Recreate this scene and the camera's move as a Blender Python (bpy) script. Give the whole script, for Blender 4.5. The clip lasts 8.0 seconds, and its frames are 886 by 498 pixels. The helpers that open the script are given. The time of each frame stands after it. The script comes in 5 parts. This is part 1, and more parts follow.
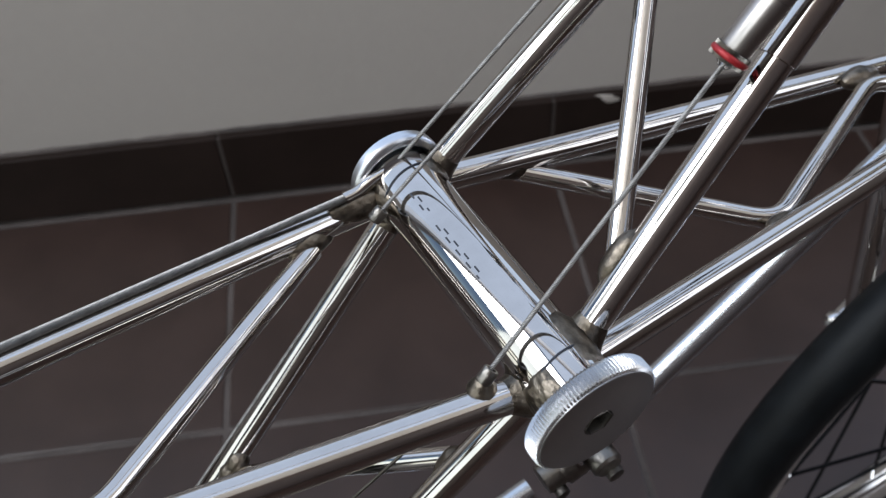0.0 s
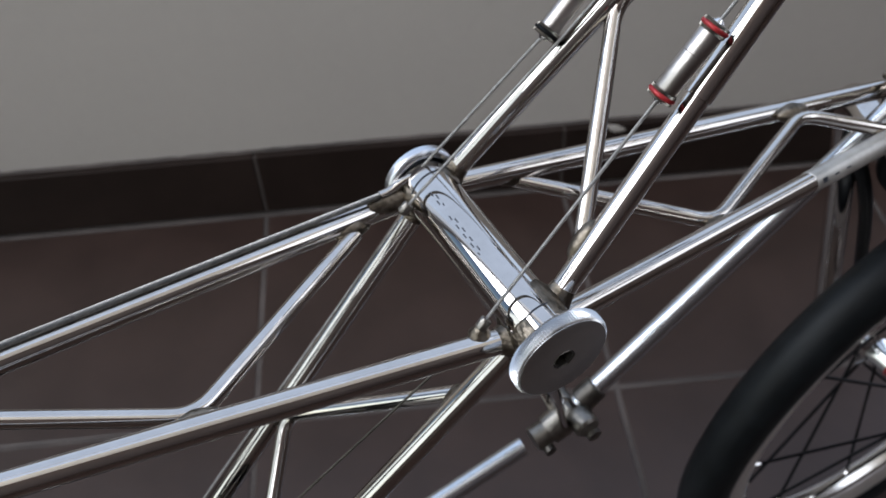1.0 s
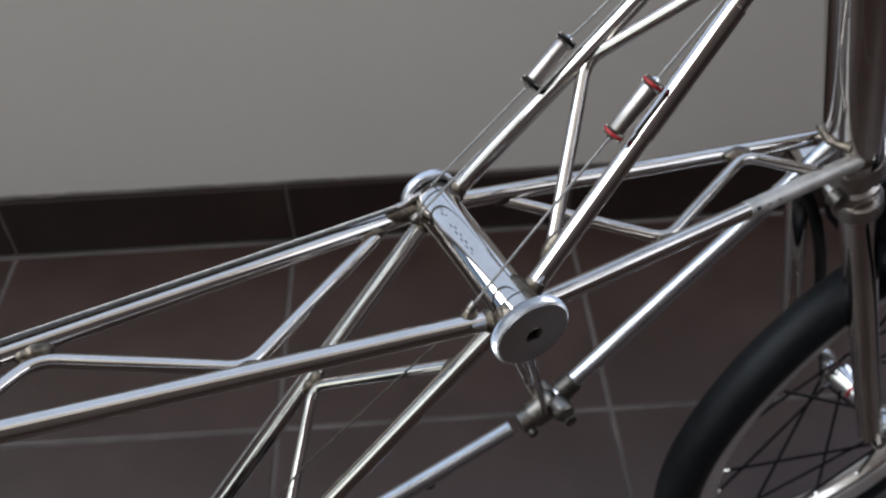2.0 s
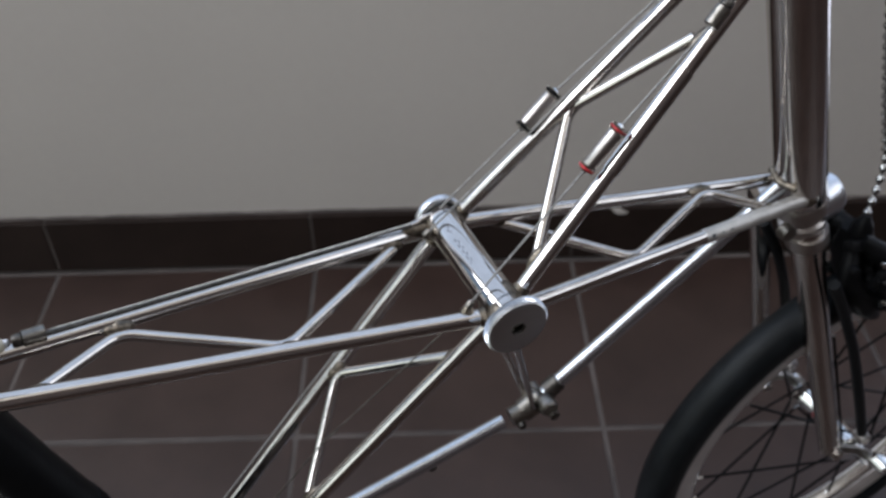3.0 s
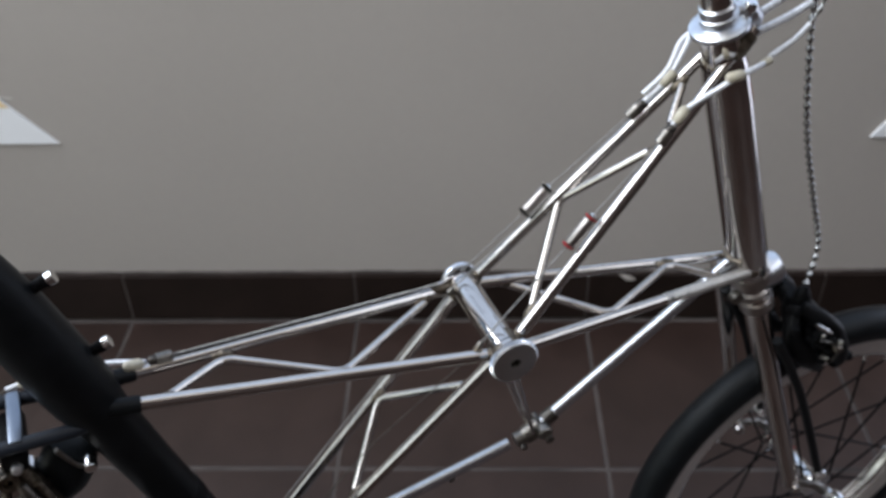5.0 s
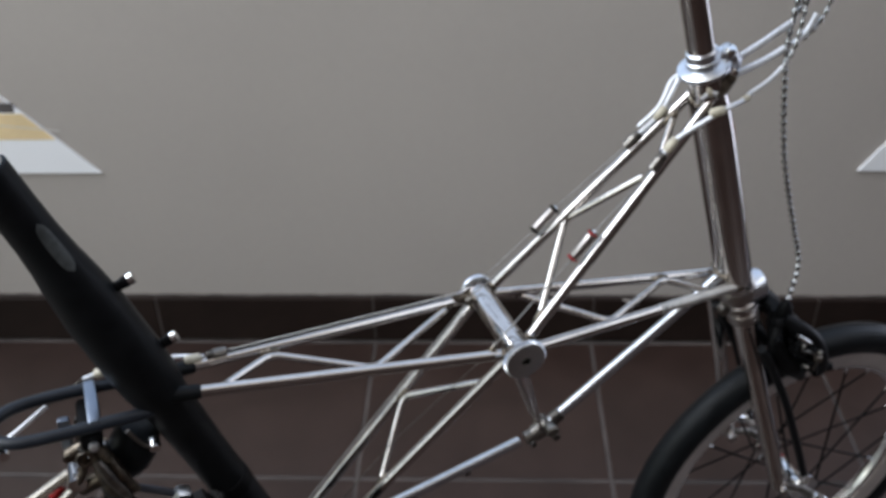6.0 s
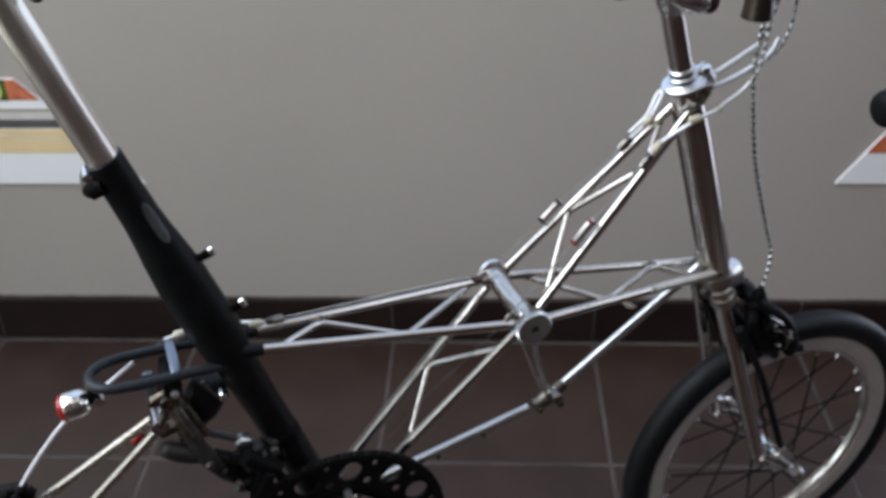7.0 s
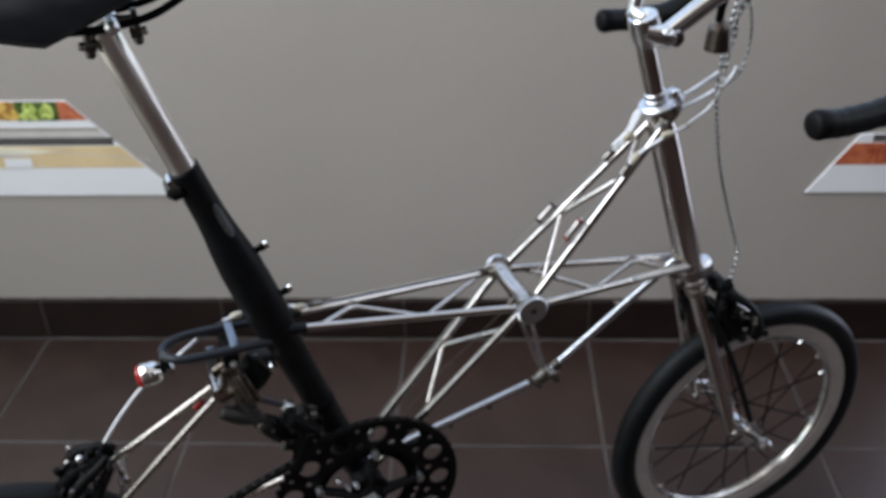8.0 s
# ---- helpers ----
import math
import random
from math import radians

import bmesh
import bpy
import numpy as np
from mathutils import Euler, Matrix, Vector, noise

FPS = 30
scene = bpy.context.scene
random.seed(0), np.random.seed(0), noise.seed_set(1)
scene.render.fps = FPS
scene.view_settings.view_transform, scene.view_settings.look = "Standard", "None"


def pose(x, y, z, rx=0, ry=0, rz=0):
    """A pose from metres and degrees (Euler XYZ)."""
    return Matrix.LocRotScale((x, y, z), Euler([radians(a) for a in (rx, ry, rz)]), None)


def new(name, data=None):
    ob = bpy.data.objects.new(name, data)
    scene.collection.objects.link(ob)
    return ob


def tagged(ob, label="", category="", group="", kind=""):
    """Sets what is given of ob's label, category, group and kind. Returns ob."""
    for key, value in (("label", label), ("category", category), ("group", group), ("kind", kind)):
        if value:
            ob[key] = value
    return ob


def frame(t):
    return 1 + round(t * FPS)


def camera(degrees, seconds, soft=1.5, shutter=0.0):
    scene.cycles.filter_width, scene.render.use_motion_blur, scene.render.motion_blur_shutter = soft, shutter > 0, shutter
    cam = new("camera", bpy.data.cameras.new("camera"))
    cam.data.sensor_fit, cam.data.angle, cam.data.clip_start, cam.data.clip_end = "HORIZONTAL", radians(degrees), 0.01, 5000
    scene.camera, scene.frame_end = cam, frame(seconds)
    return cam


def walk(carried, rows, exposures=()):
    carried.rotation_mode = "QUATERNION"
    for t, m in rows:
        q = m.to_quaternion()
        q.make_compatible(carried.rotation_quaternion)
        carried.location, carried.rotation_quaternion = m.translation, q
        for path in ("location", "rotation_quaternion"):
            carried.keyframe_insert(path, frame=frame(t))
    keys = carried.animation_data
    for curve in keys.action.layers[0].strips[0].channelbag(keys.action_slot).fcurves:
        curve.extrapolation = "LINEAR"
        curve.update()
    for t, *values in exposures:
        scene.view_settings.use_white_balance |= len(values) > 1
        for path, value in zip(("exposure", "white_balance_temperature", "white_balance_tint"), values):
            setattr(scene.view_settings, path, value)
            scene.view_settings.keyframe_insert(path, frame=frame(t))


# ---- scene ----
cam = camera(50.26, 8.0, soft=1.3, shutter=0.35)
# the focus rests on the cross tube as it stands at the start
cam.data.dof.use_dof, cam.data.dof.focus_distance, cam.data.dof.aperture_fstop = True, 0.265, 24
ROWS = [
    (0.0, -0.0219, -0.1838, 0.8106, 42.587, 2.232, -7.238),
    (0.5, -0.0246, -0.2190, 0.8372, 43.454, 2.200, -6.536),
    (1.0, -0.0259, -0.2574, 0.8658, 44.339, 2.098, -5.491),
    (1.5, -0.0238, -0.2987, 0.8941, 45.656, 1.895, -4.384),
    (3.0, -0.0197, -0.4293, 0.9769, 49.578, 0.841, -1.429),
    (3.5, -0.0132, -0.4737, 1.0087, 50.585, 0.860, -0.667),
    (4.0, -0.0130, -0.5162, 1.0362, 51.485, 0.696, 0.112),
    (4.5, -0.0111, -0.5489, 1.0640, 52.255, 0.886, 0.741),
    (5.0, -0.0084, -0.5762, 1.0927, 53.405, 1.148, 1.098),
    (6.5, -0.0219, -0.7398, 1.1563, 56.652, 1.061, 1.954),
    (7.0, -0.0285, -0.8199, 1.1834, 57.451, 1.080, 2.053),
    (7.5, -0.0346, -0.9030, 1.2177, 58.105, 1.255, 1.961),
    (8.0, -0.0346, -0.9846, 1.2579, 58.476, 1.310, 2.014),
]

EXPOSURE = 0.14
walk(cam, [(t, pose(*row)) for t, *row in ROWS], [(0.0, EXPOSURE - 0.06), (3.5, EXPOSURE - 0.04), (6.5, EXPOSURE), (8.0, EXPOSURE)])

# ---- light ----
WINDOW_Y, NORTH_WATTS, SHEEN_WATTS, WEST_HIGH_WATTS, WEST_LOW_WATTS, EAST_FILL_WATTS = 0.76, 40, 9, 86, 20, 32
world = bpy.data.worlds.new("sky")
scene.world = world
world.use_nodes = True
wn = world.node_tree.nodes
sky = wn.new("ShaderNodeTexSky")
sky.sky_type, sky.sun_disc, sky.sun_elevation, sky.sun_rotation = "NISHITA", False, radians(50), radians(160)
wn["Background"].inputs[1].default_value = 0.1
world.node_tree.links.new(sky.outputs[0], wn["Background"].inputs[0])


def area_light(name, m, wide, high, watts, colour):
    d = bpy.data.lights.new(name, "AREA")
    d.shape, d.size, d.size_y, d.energy, d.color = "RECTANGLE", wide, high, watts, colour
    ob = new(name, d)
    ob.matrix_world = m
    return ob


area_light("window_light_north", pose(0.43, WINDOW_Y, 2.46, -90, 0, 0), 4.64, 3.16, NORTH_WATTS, (0.69, 0.81, 1.0))
# a glazed strip of the roof runs along the window
area_light("roof_light", pose(0.51, 0.19, 4.19, 0, 0, 0), 4.48, 0.94, 13, (0.69, 0.81, 1.0))
# unseen low lamp, added for the bluish sheen on the right of the floor
area_light("door_light_north", pose(1.89, WINDOW_Y, 0.48, -88, 0, 0), 1.80, 0.74, SHEEN_WATTS, (0.74, 0.80, 1.0))
# west: strong high lamp added to light the wall, dimmer low one for reflections
area_light("window_light_west", pose(-1.93, -1.32, 3.04, 0, -90, 0), 2.02, 1.94, WEST_HIGH_WATTS, (0.90, 0.955, 1.0))
# unseen corner lamp, added to brighten the left of the wall
area_light("corner_light_west", pose(-1.93, 0.15, 2.81, 0, -90, 0), 2.46, 0.94, 60, (0.88, 0.93, 1.0))
area_light("street_light_west", pose(-1.93, -1.14, 1.03, 0, -90, 0), 1.96, 2.30, WEST_LOW_WATTS, (0.95, 1.0, 0.93))
# unseen lamp high in the east, added to brighten the wall's right side
area_light("window_light_east", pose(2.88, -0.92, 3.04, 0, 90, 0), 2.02, 2.74, EAST_FILL_WATTS, (0.95, 0.97, 1.0))

# ---- materials ----


def material(name, colour, rough=0.5, metal=0.0, vary=0.0, scale=40.0, bump=0.0, bump_scale=200.0, rough_vary=0.0, stretch=(1, 1, 1), coat=0.0, second=None, random_value=0.0, spec=0.5):
    """A surface with colour variation at two scales, varying gloss and fine relief."""
    m = bpy.data.materials.new(name)
    m.use_nodes = True
    n, ln = m.node_tree.nodes, m.node_tree.links.new
    b = n["Principled BSDF"]
    b.inputs["Base Color"].default_value = (*colour, 1)
    b.inputs["Roughness"].default_value = rough
    b.inputs["Metallic"].default_value = metal
    b.inputs["Coat Weight"].default_value = coat
    b.inputs["Specular IOR Level"].default_value = spec
    tc, mp = n.new("ShaderNodeTexCoord"), n.new("ShaderNodeMapping")
    mp.inputs["Scale"].default_value = stretch
    ln(tc.outputs["Object"], mp.inputs[0])
    big, fine = n.new("ShaderNodeTexNoise"), n.new("ShaderNodeTexNoise")
    for tex, s, d in ((big, scale, 5), (fine, bump_scale, 3)):
        tex.inputs["Scale"].default_value, tex.inputs["Detail"].default_value = s, d
        ln(mp.outputs[0], tex.inputs["Vector"])
    if vary or second:
        ramp = n.new("ShaderNodeValToRGB")
        e = ramp.color_ramp.elements
        e[0].position, e[1].position = 0.3, 0.72
        lo = [max(c * (1 - vary), 0) for c in colour]
        hi = second or [min(c * (1 + vary), 1) for c in colour]
        e[0].color, e[1].color = (*lo, 1), (*hi, 1)
        mix = n.new("ShaderNodeMath")
        mix.operation = "MULTIPLY_ADD"
        mix.inputs[1].default_value, mix.inputs[2].default_value = 0.3, -0.15
        ln(fine.outputs[0], mix.inputs[0])
        add = n.new("ShaderNodeMath")
        ln(big.outputs[0], add.inputs[0])
        ln(mix.outputs[0], add.inputs[1])
        out = add
        if random_value:
            info, mul = n.new("ShaderNodeObjectInfo"), n.new("ShaderNodeMath")
            mul.operation = "MULTIPLY_ADD"
            mul.inputs[1].default_value = random_value
            ln(info.outputs["Random"], mul.inputs[0])
            ln(add.outputs[0], mul.inputs[2])
            out = mul
        ln(out.outputs[0], ramp.inputs[0])
        ln(ramp.outputs[0], b.inputs["Base Color"])
    if rough_vary:
        rr = n.new("ShaderNodeMapRange")
        rr.inputs["To Min"].default_value, rr.inputs["To Max"].default_value = max(rough - rough_vary, 0.02), rough + rough_vary
        ln(big.outputs[0], rr.inputs[0])
        ln(rr.outputs[0], b.inputs["Roughness"])
    if bump:
        bp = n.new("ShaderNodeBump")
        bp.inputs["Strength"].default_value, bp.inputs["Distance"].default_value = 1.0, bump
        ln(fine.outputs[0], bp.inputs["Height"])
        ln(bp.outputs[0], b.inputs["Normal"])
    return m


STEEL = material("polished_stainless_steel", (0.565, 0.532, 0.505), 0.055, 1.0, vary=0.08, scale=25, rough_vary=0.03)
BRAZE = material("stained_silver_braze", (0.165, 0.140, 0.112), 0.36, 1.0, vary=0.6, scale=190, bump=0.0005, bump_scale=420, rough_vary=0.12)
ALLOY = material("satin_aluminium", (0.76, 0.77, 0.78), 0.34, 1.0, vary=0.05, scale=60, rough_vary=0.08)
SOFT_STEEL = material("softly_brushed_steel", (0.60, 0.625, 0.66), 0.25, 1.0, vary=0.06, scale=60, rough_vary=0.05)
KNURL = material("knurled_grey_aluminium", (0.58, 0.58, 0.59), 0.26, 1.0, vary=0.08, scale=80, rough_vary=0.05)
SATIN = material("satin_bluish_alloy", (0.66, 0.68, 0.72), 0.30, 1.0, vary=0.06, scale=60, rough_vary=0.06)
CHROME = material("bright_chrome", (0.75, 0.75, 0.75), 0.08, 1.0, vary=0.04, scale=50)
DARK_STEEL = material("dark_oxidised_steel", (0.12, 0.11, 0.10), 0.4, 1.0, vary=0.3, scale=150)
BLACK = material("satin_black_paint", (0.0055, 0.006, 0.0068), 0.42, 0.0, vary=0.25, scale=60, bump=0.0001, bump_scale=600, rough_vary=0.1, spec=0.14)
BLACK_METAL = material("black_anodised_metal", (0.0045, 0.0045, 0.005), 0.46, 0.0, vary=0.3, scale=80, rough_vary=0.1, spec=0.09)
RUBBER = material("black_tyre_rubber", (0.0052, 0.0062, 0.0072), 0.42, 0.0, vary=0.3, scale=70, bump=0.0003, bump_scale=900, rough_vary=0.1, spec=0.17)
TAPE = material("black_leather_tape", (0.008, 0.009, 0.010), 0.45, 0.0, vary=0.3, scale=90, bump=0.0004, bump_scale=500, rough_vary=0.1, spec=0.16)
RED = material("red_anodised_ring", (0.30, 0.018, 0.022), 0.35, 0.3, vary=0.2, scale=200)
RED_LENS = material("red_plastic_lens", (0.36, 0.018, 0.02), 0.15, 0.0, vary=0.1, scale=100)
CABLE = material("braided_steel_cable", (0.34, 0.33, 0.32), 0.50, 1.0, vary=0.2, scale=400)
HOUSING = material("silver_braided_housing", (0.74, 0.75, 0.78), 0.42, 0.3, vary=0.2, scale=500, bump=0.0004, bump_scale=700)
INK = material("dark_engraved_line", (0.02, 0.024, 0.035), 0.6, 0.0, vary=0.2, scale=300)
WALL = material("taupe_wall_paint", (0.385, 0.352, 0.326), 0.75, 0.0, vary=0.035, scale=2.2, bump=0.0006, bump_scale=60, spec=0.3)
DARK_WALL = material("dark_unseen_wall", (0.052, 0.033, 0.026), 0.6, 0.0, vary=0.15, scale=3, bump=0.0005, bump_scale=60)
BRONZE = material("dark_bronze", (0.10, 0.085, 0.075), 0.36, 1.0, vary=0.2, scale=120)
CEILING = material("white_ceiling_paint", (0.80, 0.74, 0.67), 0.8, 0.0, vary=0.03, scale=3, bump=0.0005, bump_scale=90)
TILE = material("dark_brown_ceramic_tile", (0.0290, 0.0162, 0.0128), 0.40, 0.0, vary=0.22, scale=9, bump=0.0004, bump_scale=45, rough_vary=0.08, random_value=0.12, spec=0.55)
# floor tile darkened: the skirting's weaker light is put into its colour
SHADED_TILE = material("shaded_skirting_tile", (0.0170, 0.0112, 0.0094), 0.42, 0.0, vary=0.22, scale=9, bump=0.0004, bump_scale=45, rough_vary=0.08, random_value=0.12, spec=0.13)
CHAIN = material("oily_black_chain", (0.016, 0.015, 0.014), 0.42, 0.8, vary=0.3, scale=150)
WORN = material("worn_grey_casting", (0.022, 0.020, 0.019), 0.55, 0.3, vary=0.5, scale=70, bump=0.0004, bump_scale=250)
BRAID = material("dark_braided_steel", (0.42, 0.42, 0.41), 0.24, 1.0, vary=0.45, scale=500, bump=0.0004, bump_scale=700)
BLUE_BLACK = material("blue_black_paint", (0.012, 0.0145, 0.020), 0.38, 0.0, vary=0.25, scale=60, rough_vary=0.1, spec=0.28)
BRUSHED = material("brushed_grey_steel", (0.42, 0.39, 0.37), 0.33, 1.0, vary=0.1, scale=60, rough_vary=0.06)
TRACK = material("satin_rim_side", (0.66, 0.62, 0.59), 0.42, 0.72, vary=0.10, scale=40, rough_vary=0.06)
RIM = material("polished_rim_alloy", (0.76, 0.75, 0.74), 0.20, 1.0, vary=0.06, scale=40, rough_vary=0.05)
SADDLE = material("smooth_black_leather", (0.011, 0.013, 0.016), 0.34, 0.0, vary=0.3, scale=40, bump=0.0001, bump_scale=300, rough_vary=0.08, spec=0.45)
CLEAR = material("frosted_clear_sleeve", (0.46, 0.42, 0.33), 0.3, 0.0, vary=0.1, scale=200)
SATIN_TUBE = material("satin_warm_steel", (0.52, 0.475, 0.43), 0.27, 1.0, vary=0.08, scale=60, rough_vary=0.05)
BLUE_ALLOY = material("blue_grey_alloy", (0.20, 0.23, 0.28), 0.36, 0.9, vary=0.08, scale=60, rough_vary=0.08)
GROUT = material("pale_brown_grout", (0.066, 0.052, 0.047), 0.85, 0.0, vary=0.62, scale=7, second=(0.098, 0.080, 0.073), bump=0.0005, bump_scale=300)

# ---- mesh tools ----


class Shape:
    """Vertices and faces of one mesh, gathered piece by piece."""

    def __init__(self):
        self.v, self.f = [], []

    def add(self, verts, faces):
        k = len(self.v)
        self.v += [tuple(p) for p in verts]
        self.f += [tuple(i + k for i in f) for f in faces]
        return self

    def sweep(self, pts, radius, segs=12, closed=False, flat=(1, 1)):
        """A tube along points; radius may be one number or one a point."""
        pts = [Vector(p) for p in pts]
        n = len(pts)
        rs = radius if hasattr(radius, "__len__") else [radius] * n
        tang = []
        for i in range(n):
            a = pts[(i - 1) % n] if closed or i else pts[0]
            b = pts[(i + 1) % n] if closed or i < n - 1 else pts[-1]
            tang.append((b - a).normalized())
        up = Vector((0, 0, 1)) if abs(tang[0].z) < 0.9 else Vector((1, 0, 0))
        s = tang[0].cross(up).normalized()
        vs, fs = [], []
        for i in range(n):
            s = (s - tang[i] * s.dot(tang[i])).normalized()
            q = tang[i].cross(s)
            for j in range(segs):
                a = 2 * math.pi * j / segs
                vs.append(pts[i] + rs[i] * (flat[0] * math.cos(a) * s + flat[1] * math.sin(a) * q))
        for i in range(n if closed else n - 1):
            for j in range(segs):
                k = (j + 1) % segs
                i2 = (i + 1) % n
                fs.append((i * segs + j, i * segs + k, i2 * segs + k, i2 * segs + j))
        if not closed:
            fs.append(tuple(range(segs))[::-1])
            fs.append(tuple((n - 1) * segs + j for j in range(segs)))
        return self.add(vs, fs)

    def lathe(self, profile, origin, axis, segs=32, ripple=0.0, ripples=0, closed=False):
        """Turns (radius, height) pairs round an axis; ripple cuts a knurl into the points marked by a third value."""
        origin, axis = Vector(origin), Vector(axis).normalized()
        side = axis.cross(Vector((0, 0, 1)) if abs(axis.z) < 0.9 else Vector((1, 0, 0))).normalized()
        other = axis.cross(side)
        vs, fs = [], []
        m = len(profile)
        for r, h, *mark in profile:
            for j in range(segs):
                a = 2 * math.pi * j / segs
                rr = r - (ripple * (j % 2) if mark and mark[0] else 0)
                vs.append(origin + axis * h + rr * (math.cos(a) * side + math.sin(a) * other))
        for i in range(m if closed else m - 1):
            for j in range(segs):
                k = (j + 1) % segs
                i2 = (i + 1) % m
                fs.append((i * segs + j, i * segs + k, i2 * segs + k, i2 * segs + j))
        if not closed:
            fs.append(tuple(range(segs))[::-1])
            fs.append(tuple((m - 1) * segs + j for j in range(segs)))
        return self.add(vs, fs)

    def box(self, m, sx, sy, sz, bevel=0.0):
        bm = bmesh.new()
        bmesh.ops.create_cube(bm, size=1, matrix=m @ Matrix.Diagonal((sx, sy, sz, 1)))
        if bevel:
            bmesh.ops.bevel(bm, geom=bm.edges[:], offset=bevel, segments=2, affect="EDGES", profile=0.5)
        bm.verts.index_update()
        self.add([v.co.copy() for v in bm.verts], [[v.index for v in f.verts] for f in bm.faces])
        bm.free()
        return self

    def prism(self, outline, m, depth, bevel=0.0):
        """A flat plate of a given outline in the xy plane of m, with its thickness along z."""
        bm = bmesh.new()
        vs = [bm.verts.new(m @ Vector((x, y, 0))) for x, y in outline]
        face = bm.faces.new(vs)
        got = bmesh.ops.extrude_face_region(bm, geom=[face])
        step = (m.to_3x3() @ Vector((0, 0, 1))).normalized() * depth
        for g in got["geom"]:
            if isinstance(g, bmesh.types.BMVert):
                g.co += step
        bmesh.ops.recalc_face_normals(bm, faces=bm.faces[:])
        if bevel:
            bmesh.ops.bevel(bm, geom=bm.edges[:], offset=bevel, segments=2, affect="EDGES", profile=0.5)
        bm.verts.index_update()
        self.add([v.co.copy() for v in bm.verts], [[v.index for v in f.verts] for f in bm.faces])
        bm.free()
        return self

    def mesh(self, name, mat, smooth=True, angle=38):
        me = bpy.data.meshes.new(name)
        me.from_pydata(self.v, [], self.f)
        bm = bmesh.new()
        bm.from_mesh(me)
        bmesh.ops.recalc_face_normals(bm, faces=bm.faces[:])
        bm.to_mesh(me)
        bm.free()
        me.materials.append(mat)
        if smooth:
            me.shade_smooth()
            me.set_sharp_from_angle(angle=radians(angle))
        return me


def part(name, shape, mat, parent, label="", smooth=True, angle=38):
    """Links one shape as one mesh under a thing or a part."""
    me = shape if isinstance(shape, bpy.types.Mesh) else shape.mesh(name, mat, smooth, angle)
    ob = new(name, me)
    ob.parent = parent
    return tagged(ob, label)


def thing(name, shape, mat, label, category, kind="", group="", smooth=True, angle=38):
    return tagged(new(name, shape.mesh(name, mat, smooth, angle)), label, category, group, kind)


def lerp(a, b, t):
    return Vector(a).lerp(Vector(b), t)


def smooth_path(pts, n=6):
    """A Catmull-Rom curve through points."""
    p = [Vector(q) for q in pts]
    p = [2 * p[0] - p[1], *p, 2 * p[-1] - p[-2]]
    out = []
    for i in range(1, len(p) - 2):
        a, b, c, d = p[i - 1:i + 3]
        for k in range(n):
            t = k / n
            out.append(0.5 * (2 * b + (c - a) * t + (2 * a - 5 * b + 4 * c - d) * t * t + (3 * b - a - 3 * c + d) * t ** 3))
    return [*out, p[-2]]


def bent(pts, r, n=5):
    """A polyline whose inner corners are rounded with a bend of about length r each way."""
    p = [Vector(q) for q in pts]
    out = [p[0]]
    for a, b, c in zip(p, p[1:], p[2:]):
        s, e = b + (a - b).normalized() * r, b + (c - b).normalized() * r
        for k in range(n + 1):
            t = k / n
            out.append((1 - t) ** 2 * s + 2 * t * (1 - t) * b + t * t * e)
    return [*out, p[-1]]


# ---- room ----
WALL_Y, SKIRT = 0.6886, 0.1012
TILE_SIZE, JOINT = 0.4, 0.006
TILE_X, TILE_Y = -0.2055, 0.3495
X0, X1, Y0, TOP = -1.95, 2.9, -2.4, 4.2

thing("floor", Shape().box(pose((X0 + X1) / 2, (Y0 + WALL_Y) / 2, -0.0512), X1 - X0, WALL_Y - Y0, 0.1), GROUT, "floor of dark brown ceramic tiles with pale grout", "floor", "structure", smooth=False)
north = Shape()
for x0, x1, z0, z1 in ((X0 - 0.2, 0.98, -0.05, 0.86), (0.98, X1 + 0.2, -0.05, 0.105), (2.8, X1 + 0.2, 0.105, 0.86), (X0 - 0.2, X1 + 0.2, 4.06, TOP + 0.05), (X0 - 0.2, -1.90, 0.86, 4.06), (2.78, X1 + 0.2, 0.86, 4.06)):
    north.box(pose((x0 + x1) / 2, WALL_Y + 0.112, (z0 + z1) / 2), x1 - x0, 0.2, z1 - z0)
thing("wall_north", north, WALL, "taupe painted wall with a wide window opening", "wall", "structure", smooth=False)
# south and east walls are unseen, made dark for the steel to reflect
thing("wall_south", Shape().box(pose((X0 + X1) / 2, Y0 - 0.1, TOP / 2), X1 - X0 + 0.4, 0.2, TOP + 0.1), DARK_WALL, "unseen dark brown wall that keeps the steel's reflections dark", "wall", "structure", smooth=False)
for name, x, sill, jamb, mat, label in (("wall_east", X1 + 0.1, 2.02, 0.46, DARK_WALL, "unseen dark brown wall with a high opening for the added lamp"), ("wall_west", X0 - 0.1, 0.04, 0.02, WALL, "taupe painted wall with a tall window opening")):
    side_wall = Shape()
    for y0, y1, z0, z1 in ((Y0, -2.30, 0, TOP), (jamb, WALL_Y, 0, TOP if sill > 1 else 0.86), (jamb, WALL_Y, 4.06, TOP), (-2.30, jamb, 0, sill), (-2.30, jamb, 4.06, TOP)):
        side_wall.box(pose(x, (y0 + y1) / 2, (z0 + z1) / 2), 0.2, y1 - y0, z1 - z0)
    thing(name, side_wall, mat, label, "wall", "structure", smooth=False)
thing("ceiling", Shape().box(pose((X0 + X1) / 2, (Y0 - 0.29) / 2, TOP + 0.1), X1 - X0, -0.29 - Y0, 0.2), CEILING, "white painted ceiling beside a roof window", "ceiling", "structure", smooth=False)

# ---- floor tiles and skirting ----


def tile_mesh(sx, sy, h):
    return Shape().box(pose(0, 0, 0), sx, sy, h, 0.0015).mesh("tile", TILE, smooth=False)


